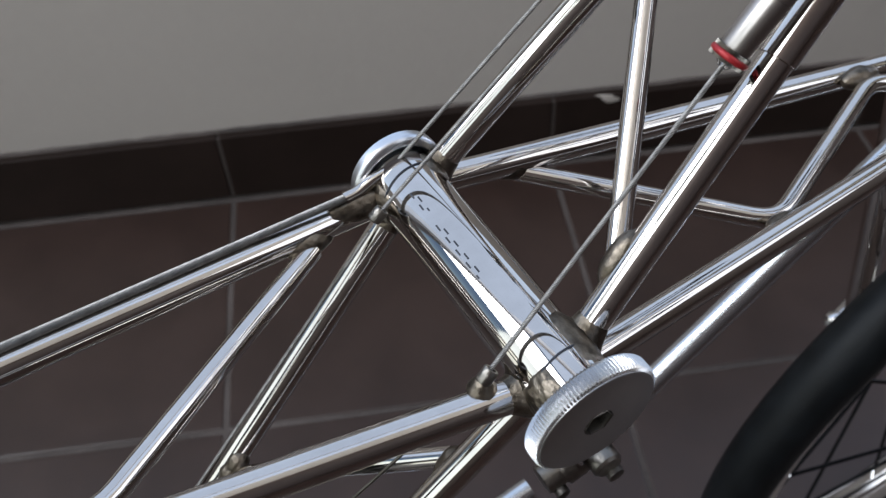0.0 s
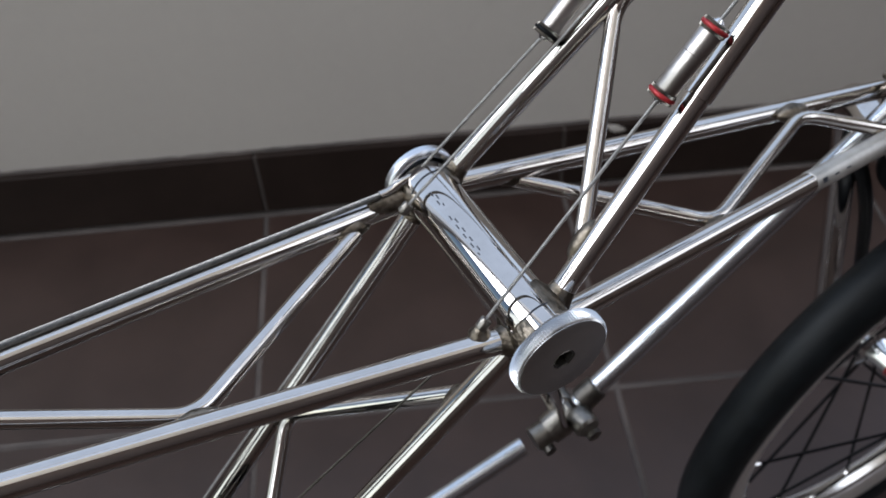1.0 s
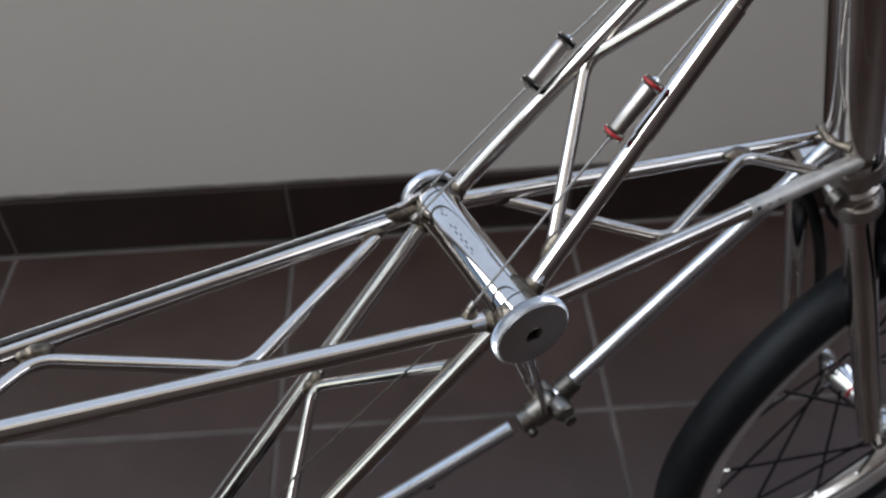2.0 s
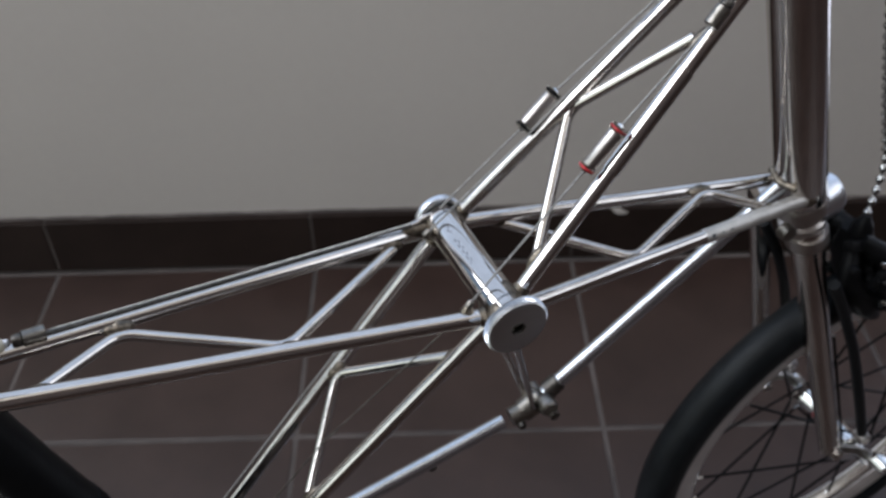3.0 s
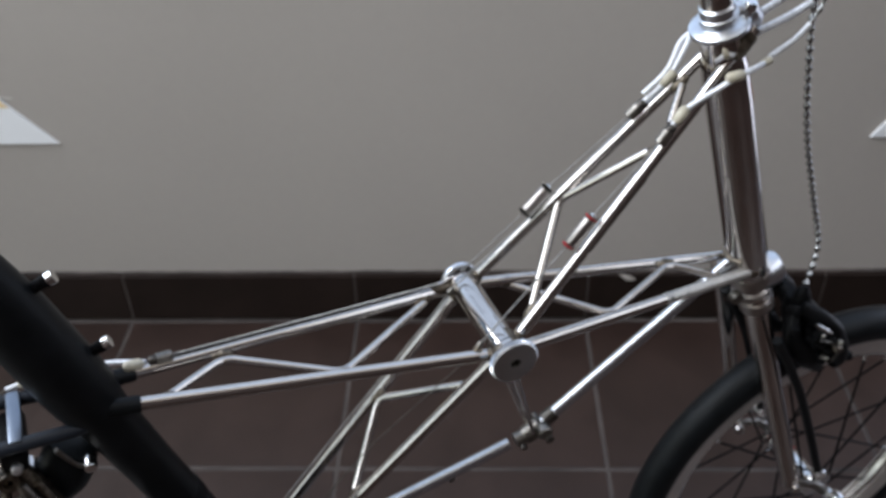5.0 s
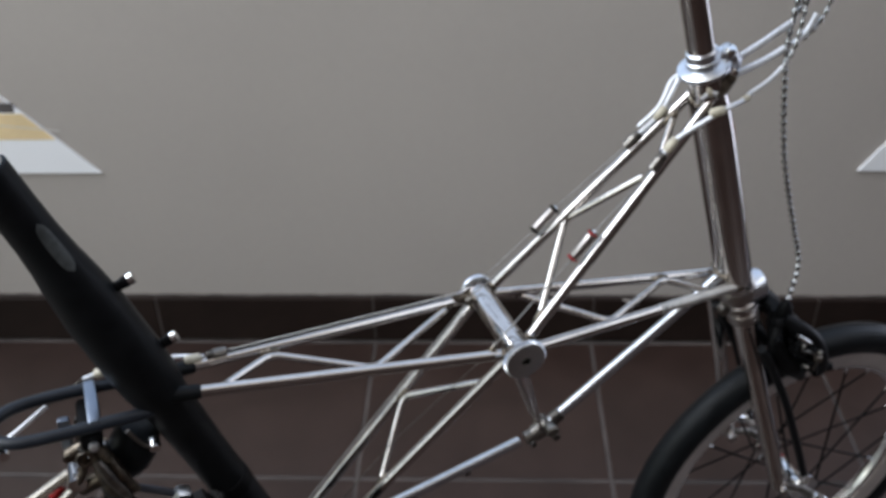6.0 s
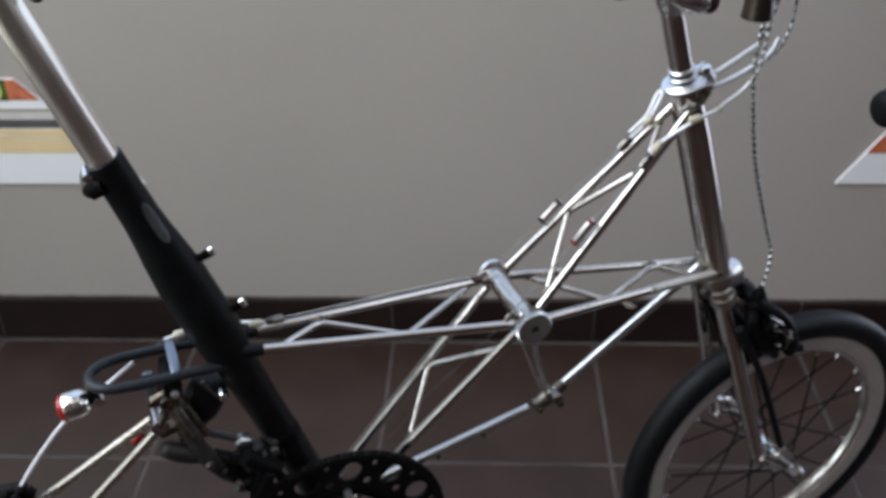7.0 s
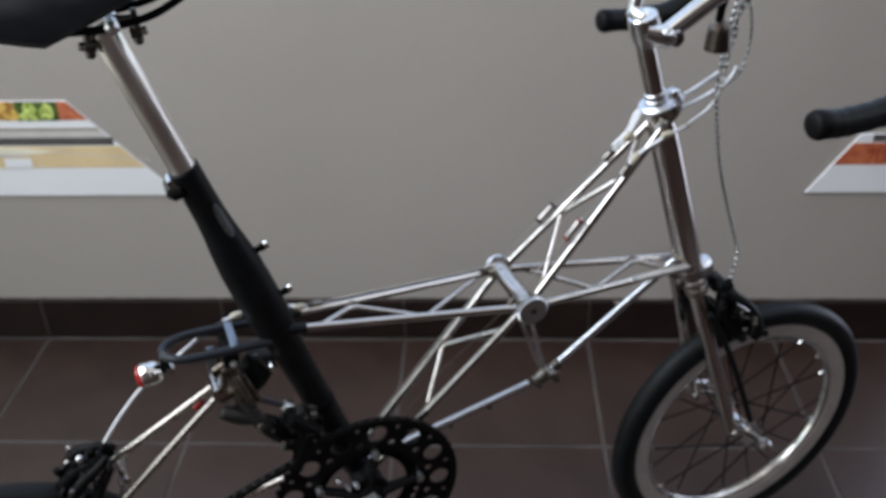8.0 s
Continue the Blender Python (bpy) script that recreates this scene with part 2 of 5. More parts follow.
floor_ob = bpy.data.objects["floor"]
full = tile_mesh(TILE_SIZE - JOINT, TILE_SIZE - JOINT, 0.008)
edge = tile_mesh(TILE_SIZE - JOINT, WALL_Y - 0.006 - TILE_Y - JOINT, 0.008)
for i in range(-6, 7):
    x = TILE_X + (i + 0.5) * TILE_SIZE
    if not X0 + 0.2 < x < X1 - 0.2:
        continue
    for j in range(0, 9):
        y = TILE_Y - (j + 0.5) * TILE_SIZE
        if y < Y0 + 0.2:
            continue
        ob = part("tile", full, TILE, floor_ob)
        ob.location = (x, y, -0.004 + random.uniform(-0.0003, 0.0003))
    ob = part("tile", edge, TILE, floor_ob)
    ob.location = (x, (TILE_Y + WALL_Y - 0.006) / 2, -0.004 + random.uniform(-0.0003, 0.0003))
# cut tiles fill the rows along the other walls
cut_meshes = {}
for i in range(-8, 9):
    for j in range(-1, 10):
        xa, xb = TILE_X + i * TILE_SIZE, TILE_X + (i + 1) * TILE_SIZE
        ya, yb = TILE_Y - (j + 1) * TILE_SIZE, TILE_Y - j * TILE_SIZE if j >= 0 else WALL_Y - 0.006
        if -6 <= i <= 6 and X0 + 0.2 < (xa + xb) / 2 < X1 - 0.2 and (j < 0 or j < 9 and (ya + yb) / 2 >= Y0 + 0.2):
            continue
        xa, xb, ya = max(xa, X0), min(xb, X1), max(ya, Y0) if j >= 0 else TILE_Y
        if xb - xa < 0.02 or yb - ya < 0.02:
            continue
        size = (round(xb - xa - JOINT, 4), round(yb - ya - JOINT, 4))
        if size not in cut_meshes:
            cut_meshes[size] = tile_mesh(*size, 0.008)
        ob = part("tile", cut_meshes[size], TILE, floor_ob)
        ob.location = ((xa + xb) / 2, (ya + yb) / 2, -0.004)
skirting = thing("baseboard", Shape().box(pose((X0 + X1) / 2, WALL_Y + 0.006, SKIRT / 2 - 0.003), X1 - X0, 0.012, SKIRT - 0.008), GROUT, "dark brown tiled skirting along the wall", "skirting", "structure", smooth=False)
strip = Shape().box(pose(0, 0, 0), TILE_SIZE - 0.003, 0.012, SKIRT - 0.007, 0.002).mesh("tile", SHADED_TILE, smooth=False)
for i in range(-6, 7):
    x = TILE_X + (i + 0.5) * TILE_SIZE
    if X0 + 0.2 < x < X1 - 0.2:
        ob = part("tile", strip, SHADED_TILE, skirting)
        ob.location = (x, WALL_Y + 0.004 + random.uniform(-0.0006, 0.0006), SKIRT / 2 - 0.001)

smear = Shape().sweep([(0.243, WALL_Y + 0.0005, 0.0950), (0.250, WALL_Y - 0.0006, 0.0930), (0.262, WALL_Y - 0.0010, 0.0900), (0.274, WALL_Y - 0.0008, 0.0880), (0.284, WALL_Y + 0.0004, 0.0890)], [0.0020, 0.0058, 0.0072, 0.0056, 0.0018], 10, flat=(0.22, 1))
part("paint_smear", smear, WALL, skirting, "taupe paint smear on the tile")
sealant = [(-1.2 + 0.012 * i, WALL_Y + 0.010 + 0.0012 * noise.noise((0.6 * i, 2.0, 5.0)), SKIRT - 0.0040 + 0.0012 * noise.noise((0.35 * i, 1.0, 0.0))) for i in range(200)]
part("sealant_bead", Shape().sweep(sealant, [0.0030 * (1 + 0.5 * noise.noise((0.5 * i, 7.0, 3.0))) for i in range(200)], 8), GROUT, skirting, "smeared grey-brown sealant bead")

# ---- the bicycle ----
YAW, LEAN, KING = 23.364, 1.615, 0.6015
RU0, RU1 = (-0.0275, 0.0402, -0.0031), (-0.3875, 0.0033, 0.0334)
RD0, RD1 = (-0.0126, 0.0399, -0.0223), (-0.2052, 0.0217, -0.2267)
FU0, FU1 = (0.0336, 0.0364, 0.0231), (0.2745, -0.0015, 0.2753)
FL0, FL1 = (0.0273, 0.0395, -0.0090), (0.3737, -0.0014, -0.0409)
LOW_HEAD, LOW_JOINT, LOW_BB = (0.3433, 0, 0.0500), (0.0517, 0, -0.1688), (-0.2066, 0, -0.2308)
SEAT_A, SEAT_B = (-0.3490, 0, 0.1888), (-0.2126, 0, -0.2410)
HEAD_A, HEAD_B = (0.2470, 0, 0.0484), (0.2827, 0, -0.0599)
WHEEL, STEER, TYRE_R = (0.4141, 0, -0.3758), -0.39, 0.2252
BB = (-0.209, 0, -0.240)
REAR = (-0.668, 0, -0.332)
TUBE, THIN = 0.0049, 0.0034
bicycle = tagged(new("bicycle"), "polished stainless steel space-frame bicycle with small wheels and black saddle", "bicycle")
bicycle.matrix_world = pose(0, 0, KING, LEAN, 0, YAW) @ pose(0, 0, -KING)


def bike(name, shape, mat, label="", parent=None, smooth=True, angle=38):
    """A part of the bicycle, in its own axes: x ahead, y to its left, z up from the cross tube's middle."""
    ob = part(name, shape, mat, parent or bicycle, label, smooth, angle)
    if parent is None:
        ob.location = (0, 0, KING)
    return ob


def mirror(p, side):
    return Vector((p[0], p[1] * side, p[2]))


def along(a, b, t, side=1):
    """A place along a paired tube; the left lower front tube sits a little higher than its twin."""
    lift = (0.0018 - 0.0014 * t if side > 0 else -0.0008) if a is FL0 else 0.0
    return mirror(lerp(a, b, t), side) + Vector((0, 0, lift))


def axis_at(a, b, z):
    """The point of a line at a height."""
    return lerp(a, b, (z - a[2]) / (b[2] - a[2]))


# cross tube with its knurled caps
KX = (0.0016, 0, 0.0)
CAP_FACE = material("turned_satin_steel", (0.44, 0.43, 0.425), 0.40, 1.0, vary=0.06, scale=40)
king = bike("cross_tube", Shape().lathe([(0.0110, -0.0560), (0.0113, -0.0545), (0.0113, 0.0415), (0.0110, 0.0430)], KX, (0, 1, 0), 48), STEEL, "polished steel cross tube with engraved bars")
cap_profile = [(0.0047, -0.0570), (0.0047, -0.0624), (0.0180, -0.0624), (0.0190, -0.0618, 1), (0.0194, -0.0610, 1), (0.0194, -0.0576, 1), (0.0189, -0.0568, 1), (0.0150, -0.0562), (0.0118, -0.0556), (0.0047, -0.0556)]
cap = bike("knurled_cap", Shape().lathe(cap_profile, KX, (0, 1, 0), 216, 0.0009, closed=True), KNURL, "satin silver knurled cap with a hexagon socket", angle=25)
face = Shape().lathe([(0.0045, -0.0618), (0.0045, -0.0629), (0.0176, -0.0629), (0.0180, -0.0626), (0.0180, -0.0618)], KX, (0, 1, 0), 64, closed=True)
bike("cap_face", face, CAP_FACE, "smooth dark polished cap face", cap)
hexa = Shape().lathe([(0.0050, -0.0626), (0.0046, -0.0631), (0.0042, -0.0628), (0.0038, -0.0586), (0.0002, -0.0580), (0.0002, -0.0572), (0.0050, -0.0572)], KX, (0, 1, 0), 6, closed=True)
bike("hexagon_socket", hexa, DARK_STEEL, parent=cap, smooth=False)
bead = [(0.0138 - 0.0021 * math.cos(t), 0.0446 - 0.0021 * math.sin(t)) for t in (math.pi * k / 10 for k in range(11))]
far_cap = Shape().lathe([(0.0108, 0.0425), (0.0110, 0.0468), (0.0117, 0.0468), *bead, (0.0157, 0.0470), (0.0120, 0.0486), (0.003, 0.0490)], KX, (0, 1, 0), 64)
bike("round_cap", far_cap, SATIN, "polished round-edged cap")

# main tubes, two of each
for side in (1, -1):
    for name, a, b, end, r in (("rear_upper_tube", RU0, RU1, 0.70, TUBE), ("rear_down_tube", RD0, RD1, 0.985, TUBE), ("front_upper_tube", FU0, FU1, 0.735, 0.0047), ("front_lower_tube", FL0, FL1, 0.70, TUBE)):
        p, q = along(a, b, 0, side), along(a, b, end, side)
        d = (q - p).normalized()
        start = p - d * max(p.xz.length - 0.006, 0.0)
        tube = bike(name, Shape().sweep([start, p, lerp(p, q, 0.5), q], r, 20), STEEL)
        foot, reach = p - d * max(p.xz.length - 0.0105, 0.0), 0.0030 if a is RU0 else 0.0066
        bike("brazed_joint", Shape().sweep([foot - d * 0.003, foot - d * 0.0005, foot + d * reach * 0.4, foot + d * reach * 0.85, foot + d * reach], [0.0078, 0.0067, 0.0056, 0.0050, 0.0047], 16), BRAZE, "brown-stained silver braze", tube)

# zigzag braces, each one bent tube
def brace(name, stops, r=THIN, bend=0.009):
    ob = bike(name, Shape().sweep(bent(stops, bend), r, 14), STEEL)
    return ob


def weld(parent, at, d, r=0.0045, length=0.017):
    """An uneven braze run where a brace lies against a tube."""
    at, d = Vector(at), Vector(d).normalized()
    path, radii = [], []
    for k in range(11):
        u = k / 10 - 0.5
        lump = noise.noise((at.x * 300 + 4 * u, at.y * 300, at.z * 300))
        path.append(at + d * length * u + Vector((0, 0, 0.0006 * lump)))
        radii.append(r * (0.35 + 0.65 * math.cos(math.pi * u) ** 0.7) * (1 + 0.16 * lump) if abs(u) < 0.49 else r * 0.25)
    bike("brazed_joint", Shape().sweep(path, radii, 12), BRAZE, "brown-stained silver braze", parent)


# each bend lies inside and a little under the tube that it is brazed to: its place, the tube's place and side
for name, a, b, stops in (
    ("rear_brace", RU0, RU1, (((-0.0345, 0.0345, -0.0055), 0.020, 1), ((-0.1195, -0.0190, -0.0032), 0.250, -1), ((-0.2010, 0.0145, 0.0124), 0.482, 1), ((-0.2450, -0.0105, 0.0150), 0.604, -1))),
    ("down_brace", RD0, RD1, (((-0.0245, -0.0320, -0.0410), 0.085, -1), ((-0.0810, 0.0270, -0.0925), 0.350, 1), ((-0.1214, -0.0216, -0.1378), 0.565, -1))),
    ("front_upper_brace", FU0, FU1, (((0.0272, -0.0335, 0.0145), -0.030, -1), ((0.0814, 0.0289, 0.0690), 0.192, 1), ((0.1308, -0.0130, 0.1265), 0.407, -1))),
    ("front_upper_brace", FU0, FU1, (((0.1485, -0.0102, 0.1449), 0.480, -1), ((0.1668, 0.0073, 0.1640), 0.556, 1))),
    ("front_lower_brace", FL0, FL1, (((0.0425, 0.0363, -0.0126), 0.044, 1), ((0.1078, -0.0235, -0.0205), 0.226, -1), ((0.1860, 0.0102, -0.0172), 0.458, 1), ((0.2220, -0.0120, -0.0260), 0.562, -1))),
):
    ob = brace(name, [p for p, t, s in stops])
    axis = Vector(b) - Vector(a)
    for p, t, s in stops:
        weld(ob, along(a, b, t, s).lerp(Vector(p), 0.55), mirror(axis, s))

front_foot = [o for o in bicycle.children if o.name.startswith("front_upper_brace")][0]
weld(front_foot, (0.0284, -0.0334, 0.0198), (0.69, 0.1, 0.71), 0.0040, 0.018)

# single lower tube from the head to the pivot and on to the bottom bracket
low_a, low_j, low_b = Vector(LOW_HEAD), Vector(LOW_JOINT), Vector(LOW_BB)
d1, d2 = (low_a - low_j).normalized(), (low_b - low_j).normalized()
head_hit = low_j + d1 * (0.262 - low_j.x) / d1.x
bike("lower_front_tube", Shape().sweep([low_j + d1 * 0.018, low_j + d1 * 0.1, head_hit], 0.0055, 20), SOFT_STEEL)
bike("lower_rear_tube", Shape().sweep([low_j + d2 * 0.020, low_j + d2 * 0.1, low_b], 0.0055, 20), SOFT_STEEL)
WORN_STEEL = material("stained_grey_steel", (0.22, 0.205, 0.185), 0.34, 1.0, vary=0.35, scale=120, bump=0.0004, bump_scale=300)
pivot = bike("pivot_clamp", Shape().sweep([low_j + d1 * 0.016, low_j + d1 * 0.014, low_j + d1 * 0.004, low_j + d2 * 0.004, low_j + d2 * 0.0045, low_j + d2 * 0.0135, low_j + d2 * 0.0140], [0.0060, 0.0084, 0.0092, 0.0086, 0.0070, 0.0070, 0.0058], 20), WORN_STEEL, "dark stained steel pivot clamp")
bike("socket", Shape().sweep([low_j + d1 * 0.020, low_j + d1 * 0.021, low_j + d1 * 0.0315, low_j + d1 * 0.0325], [0.0060, 0.0074, 0.0070, 0.0058], 20), DARK_STEEL, parent=pivot)
bike("pivot_eye", Shape().lathe([(0.0030, -0.016), (0.0060, -0.016), (0.0072, -0.0145), (0.0072, -0.006), (0.0060, -0.004)], low_j + d1 * 0.013 + Vector((0, 0, 0.003)), (0, 1, 0), 20), WORN_STEEL, "stained steel pivot eye", pivot)
bike("pivot_bolt", Shape().lathe([(0.0022, -0.0185), (0.0040, -0.0182), (0.0042, -0.012), (0.0030, 0.016)], low_j + d1 * 0.017 + Vector((0, 0, -0.006)), (0, 1, 0), 16), DARK_STEEL, "dark steel pivot bolt", pivot)
bike("clamp_screw", Shape().lathe([(0.0020, -0.0105), (0.0032, -0.0100), (0.0034, -0.004)], low_j + d2 * 0.008 + Vector((0, 0, -0.004)), (0, 1, 0), 14), DARK_STEEL, parent=pivot)
for s in (1, -1):
    bike("strut", Shape().sweep([(0.006, 0.040 * s, -0.010), lerp((0.006, 0.040 * s, -0.010), low_j + Vector((0.002, 0.006 * s, 0.008)), 0.5), low_j + Vector((0.002, 0.006 * s, 0.008))], 0.0026, 12), STEEL)

# head tube, strut and headset
ha, hb = Vector(HEAD_A), Vector(HEAD_B)
hd = (ha - hb).normalized()


def head(z, dx=0.0, dy=0.0):
    p = axis_at(HEAD_A, HEAD_B, z) + Vector((-0.008, 0, 0))
    ahead = Vector((hd.z, 0, -hd.x))
    return p + ahead * dx + Vector((0, dy, 0))


bike("head_tube", Shape().sweep([head(z) for z in (-0.040, -0.038, 0.05, 0.150, 0.178, 0.194, 0.2095)], [0.0175, 0.0182, 0.0182, 0.0182, 0.0174, 0.0154, 0.0146], 48), STEEL)
bike("upper_cup", Shape().sweep([head(z) for z in (0.2080, 0.2090, 0.2105, 0.2135, 0.2155, 0.2165)], [0.0150, 0.0196, 0.0219, 0.0219, 0.0192, 0.0128], 40), SATIN, "satin silver headset disc")
bike("headset_nut", Shape().sweep([head(z) for z in (0.2160, 0.2172, 0.2215, 0.2222, 0.2285, 0.2305)], [0.0124, 0.0144, 0.0144, 0.0132, 0.0132, 0.0112], 24), SATIN, "satin silver headset lock nut", angle=25)
bike("lower_cup", Shape().sweep([head(-0.040), head(-0.042), head(-0.052), head(-0.054), head(-0.060), head(-0.062), head(-0.070), head(-0.072)], [0.0178, 0.0190, 0.0188, 0.0145, 0.0145, 0.0172, 0.0172, 0.0120], 40), BRUSHED, "polished lower headset cup")
bike("front_boss", Shape().sweep([head(-0.0530, 0.006), head(-0.0530, 0.022), head(-0.0535, 0.027), head(-0.054, 0.030)], [0.0172, 0.0172, 0.0150, 0.008], 32), SATIN, "bright round boss")

# wheels


def wheel(name, centre, radius, tyre_r, steer=0.0, spokes=20, reach=0.036):
    hub_name = new(name)
    hub_name.parent = bicycle
    hub_name.matrix_basis = pose(0, 0, KING) @ Matrix.Translation(centre) @ pose(0, 0, 0, 0, 0, steer)
    rc = radius - tyre_r
    ring = [(rc * math.cos(a), 0, rc * math.sin(a)) for a in (2 * math.pi * i / 120 for i in range(120))]
    part("tyre", Shape().sweep(ring, tyre_r, 20, closed=True), RUBBER, hub_name, "black smooth road tyre")
    ro = rc - tyre_r * 0.62
    section = [(ro, -0.0115), (ro + 0.003, -0.0118), (ro + 0.003, -0.0100), (ro - 0.002, -0.0080), (ro - 0.002, 0.0080), (ro + 0.003, 0.0100), (ro + 0.003, 0.0118), (ro, 0.0115), (ro - 0.018, 0.0112), (ro - 0.030, 0.0055), (ro - 0.0325, 0.0), (ro - 0.030, -0.0055), (ro - 0.018, -0.0112)]
    part("rim", Shape().lathe(section, (0, 0, 0), (0, 1, 0), 120, closed=True), RIM, hub_name, "polished silver aluminium rim")
    for s in (-1, 1):
        part("brake_track", Shape().lathe([(ro + 0.0005, s * 0.0113), (ro + 0.0005, s * 0.0122), (ro - 0.0175, s * 0.0119), (ro - 0.0250, s * 0.0083), (ro - 0.0250, s * 0.0074)], (0, 0, 0), (0, 1, 0), 120, closed=True), TRACK, hub_name, "satin grey side of the rim")
    part("hub", Shape().lathe([(0.004, -0.048), (0.006, -0.047), (0.006, -0.040), (0.019, -0.0375), (0.020, -0.0345), (0.012, -0.032), (0.0095, -0.02), (0.0095, 0.02), (0.012, 0.032), (0.020, 0.0345), (0.019, 0.0375), (0.006, 0.040), (0.006, 0.047), (0.004, 0.048)], (0, 0, 0), (0, 1, 0), 32), CHROME, hub_name, "polished hub")
    for i in range(spokes):
        s = 1 if i % 2 else -1
        a = 2 * math.pi * i / spokes
        b = a + (0.95 if (i // 2) % 2 else -0.95)
        p = Vector((0.018 * math.cos(b), s * reach, 0.018 * math.sin(b)))
        q = Vector(((ro - 0.031) * math.cos(a), s * 0.002, (ro - 0.031) * math.sin(a)))
        part("spoke", Shape().sweep([p, q], 0.0014, 6), BLACK_METAL, hub_name)
        part("nipple", Shape().sweep([q, q.lerp(p, 0.05)], 0.0015, 8), CHROME, hub_name)
    return hub_name


wheel("front_wheel", (WHEEL[0] - 0.004, 0, WHEEL[2]), TYRE_R, 0.0185, STEER)
wheel("rear_wheel", REAR, TYRE_R, 0.0185)

# fork
NEAR_END, FAR_END = Vector((0.3580, -0.044, -0.338)), Vector((0.353, 0.050, -0.338))
bike("fork_leg", Shape().sweep(smooth_path([head(-0.070, 0.0, -0.004), head(-0.085, -0.001, -0.008), (0.2900, -0.0125, -0.115), (0.3185, -0.026, -0.21), NEAR_END], 6), [0.0142 - 0.00019 * i for i in range(25)], 24), STEEL)
bike("fork_leg", Shape().sweep(smooth_path([head(-0.056, -0.014, 0.016), (0.270, 0.040, -0.062), (0.282, 0.049, -0.085), (0.302, 0.050, -0.15), FAR_END], 6), [0.0095 - 0.00006 * i for i in range(25)], 20), STEEL)
bike("fork_collar", Shape().sweep([head(-0.072, 0, -0.005), head(-0.073, 0, -0.005), head(-0.083, 0, -0.006), head(-0.084, 0, -0.006)], [0.0125, 0.0160, 0.0160, 0.0125], 32), BRUSHED)

# seat tube and post
sa, sb = Vector(SEAT_A), Vector(SEAT_B)


def seat(z, dx=0.0, dy=0.0):
    d = (sa - sb).normalized()
    return axis_at(SEAT_A, SEAT_B, z) + Vector((d.z, 0, -d.x)) * dx + Vector((0, dy, 0))


bike("seat_tube", Shape().sweep([seat(z) for z in (0.241, 0.240, 0.205, 0.180, 0.160, 0.140, 0.110, 0.060, 0.030, 0.010, -0.06, -0.14, -0.225)], [0.0145, 0.0160, 0.0162, 0.0168, 0.0185, 0.0210, 0.0238, 0.0245, 0.0238, 0.0205, 0.0185, 0.0185, 0.0185], 36), BLACK, "matte black seat tube with a swollen middle")
POST = material("satin_seat_post_alloy", (0.86, 0.81, 0.76), 0.30, 0.94, vary=0.08, scale=45, rough_vary=0.06, stretch=(1, 1, 0.2))
bike("seat_post", Shape().sweep([seat(0.20), seat(0.30), seat(0.386), seat(0.390), seat(0.392)], [0.0135, 0.0135, 0.0135, 0.0128, 0.0105], 32), POST, "polished silver seat post")

def limb(pts, rs, n=5):
    """A cast arm: a rounded sweep whose radius runs through the given values."""
    path = smooth_path(pts, n)
    k = len(rs) - 1
    return Shape().sweep(path, [rs[min(int(i / (len(path) - 1) * k), k - 1)] * (1 - (i / (len(path) - 1) * k - min(int(i / (len(path) - 1) * k), k - 1))) + rs[min(int(i / (len(path) - 1) * k), k - 1) + 1] * (i / (len(path) - 1) * k - min(int(i / (len(path) - 1) * k), k - 1)) for i in range(len(path))], 14)


def bolt(at, d, r, ln):
    """A small domed bolt head."""
    at, d = Vector(at), Vector(d).normalized()
    return Shape().sweep([at, at + d * ln * 0.75, at + d * ln * 0.95, at + d * ln], [r, r, r * 0.8, r * 0.4], 14)


# joints at the head and along the seat tube
for s in (1, -1):
    p, d = along(FL0, FL1, 0.66, s), mirror(Vector(FL1) - Vector(FL0), s)
    bike("head_lug", Shape().sweep([p, p + d * 0.012, p + d * 0.045], [0.0056, 0.0068, 0.0060], 16), BRAZE, "stained brazed head lug")
    p, d = along(FU0, FU1, 0.66, s), mirror(Vector(FU1) - Vector(FU0), s)
    bike("head_lug", Shape().sweep([p, p + d * 0.02, p + d * 0.06], [0.0054, 0.0066, 0.0062], 16), BRAZE, "stained brazed head lug")
    a, d = along(RU0, RU1, 0.655, s), mirror(Vector(RU1) - Vector(RU0), s)
    bike("seat_lug", Shape().sweep([a, a + d * 0.004, a + d * 0.055, a + d * 0.075], [0.0054, 0.0061, 0.0063, 0.0076], 18), BLACK, "black painted seat lug")
bike("tie_plate", Shape().sweep([head(-0.014, -0.014, -0.013), head(-0.014, -0.0185, 0), head(-0.014, -0.014, 0.013)], 0.0027, 12), BRAZE, "stained brazed tie")
bike("head_bolt", Shape().sweep([head(-0.046, -0.026, -0.012), head(-0.046, -0.026, -0.020), head(-0.046, -0.026, -0.0215)], [0.0060, 0.0060, 0.0032], 18), WORN_STEEL)
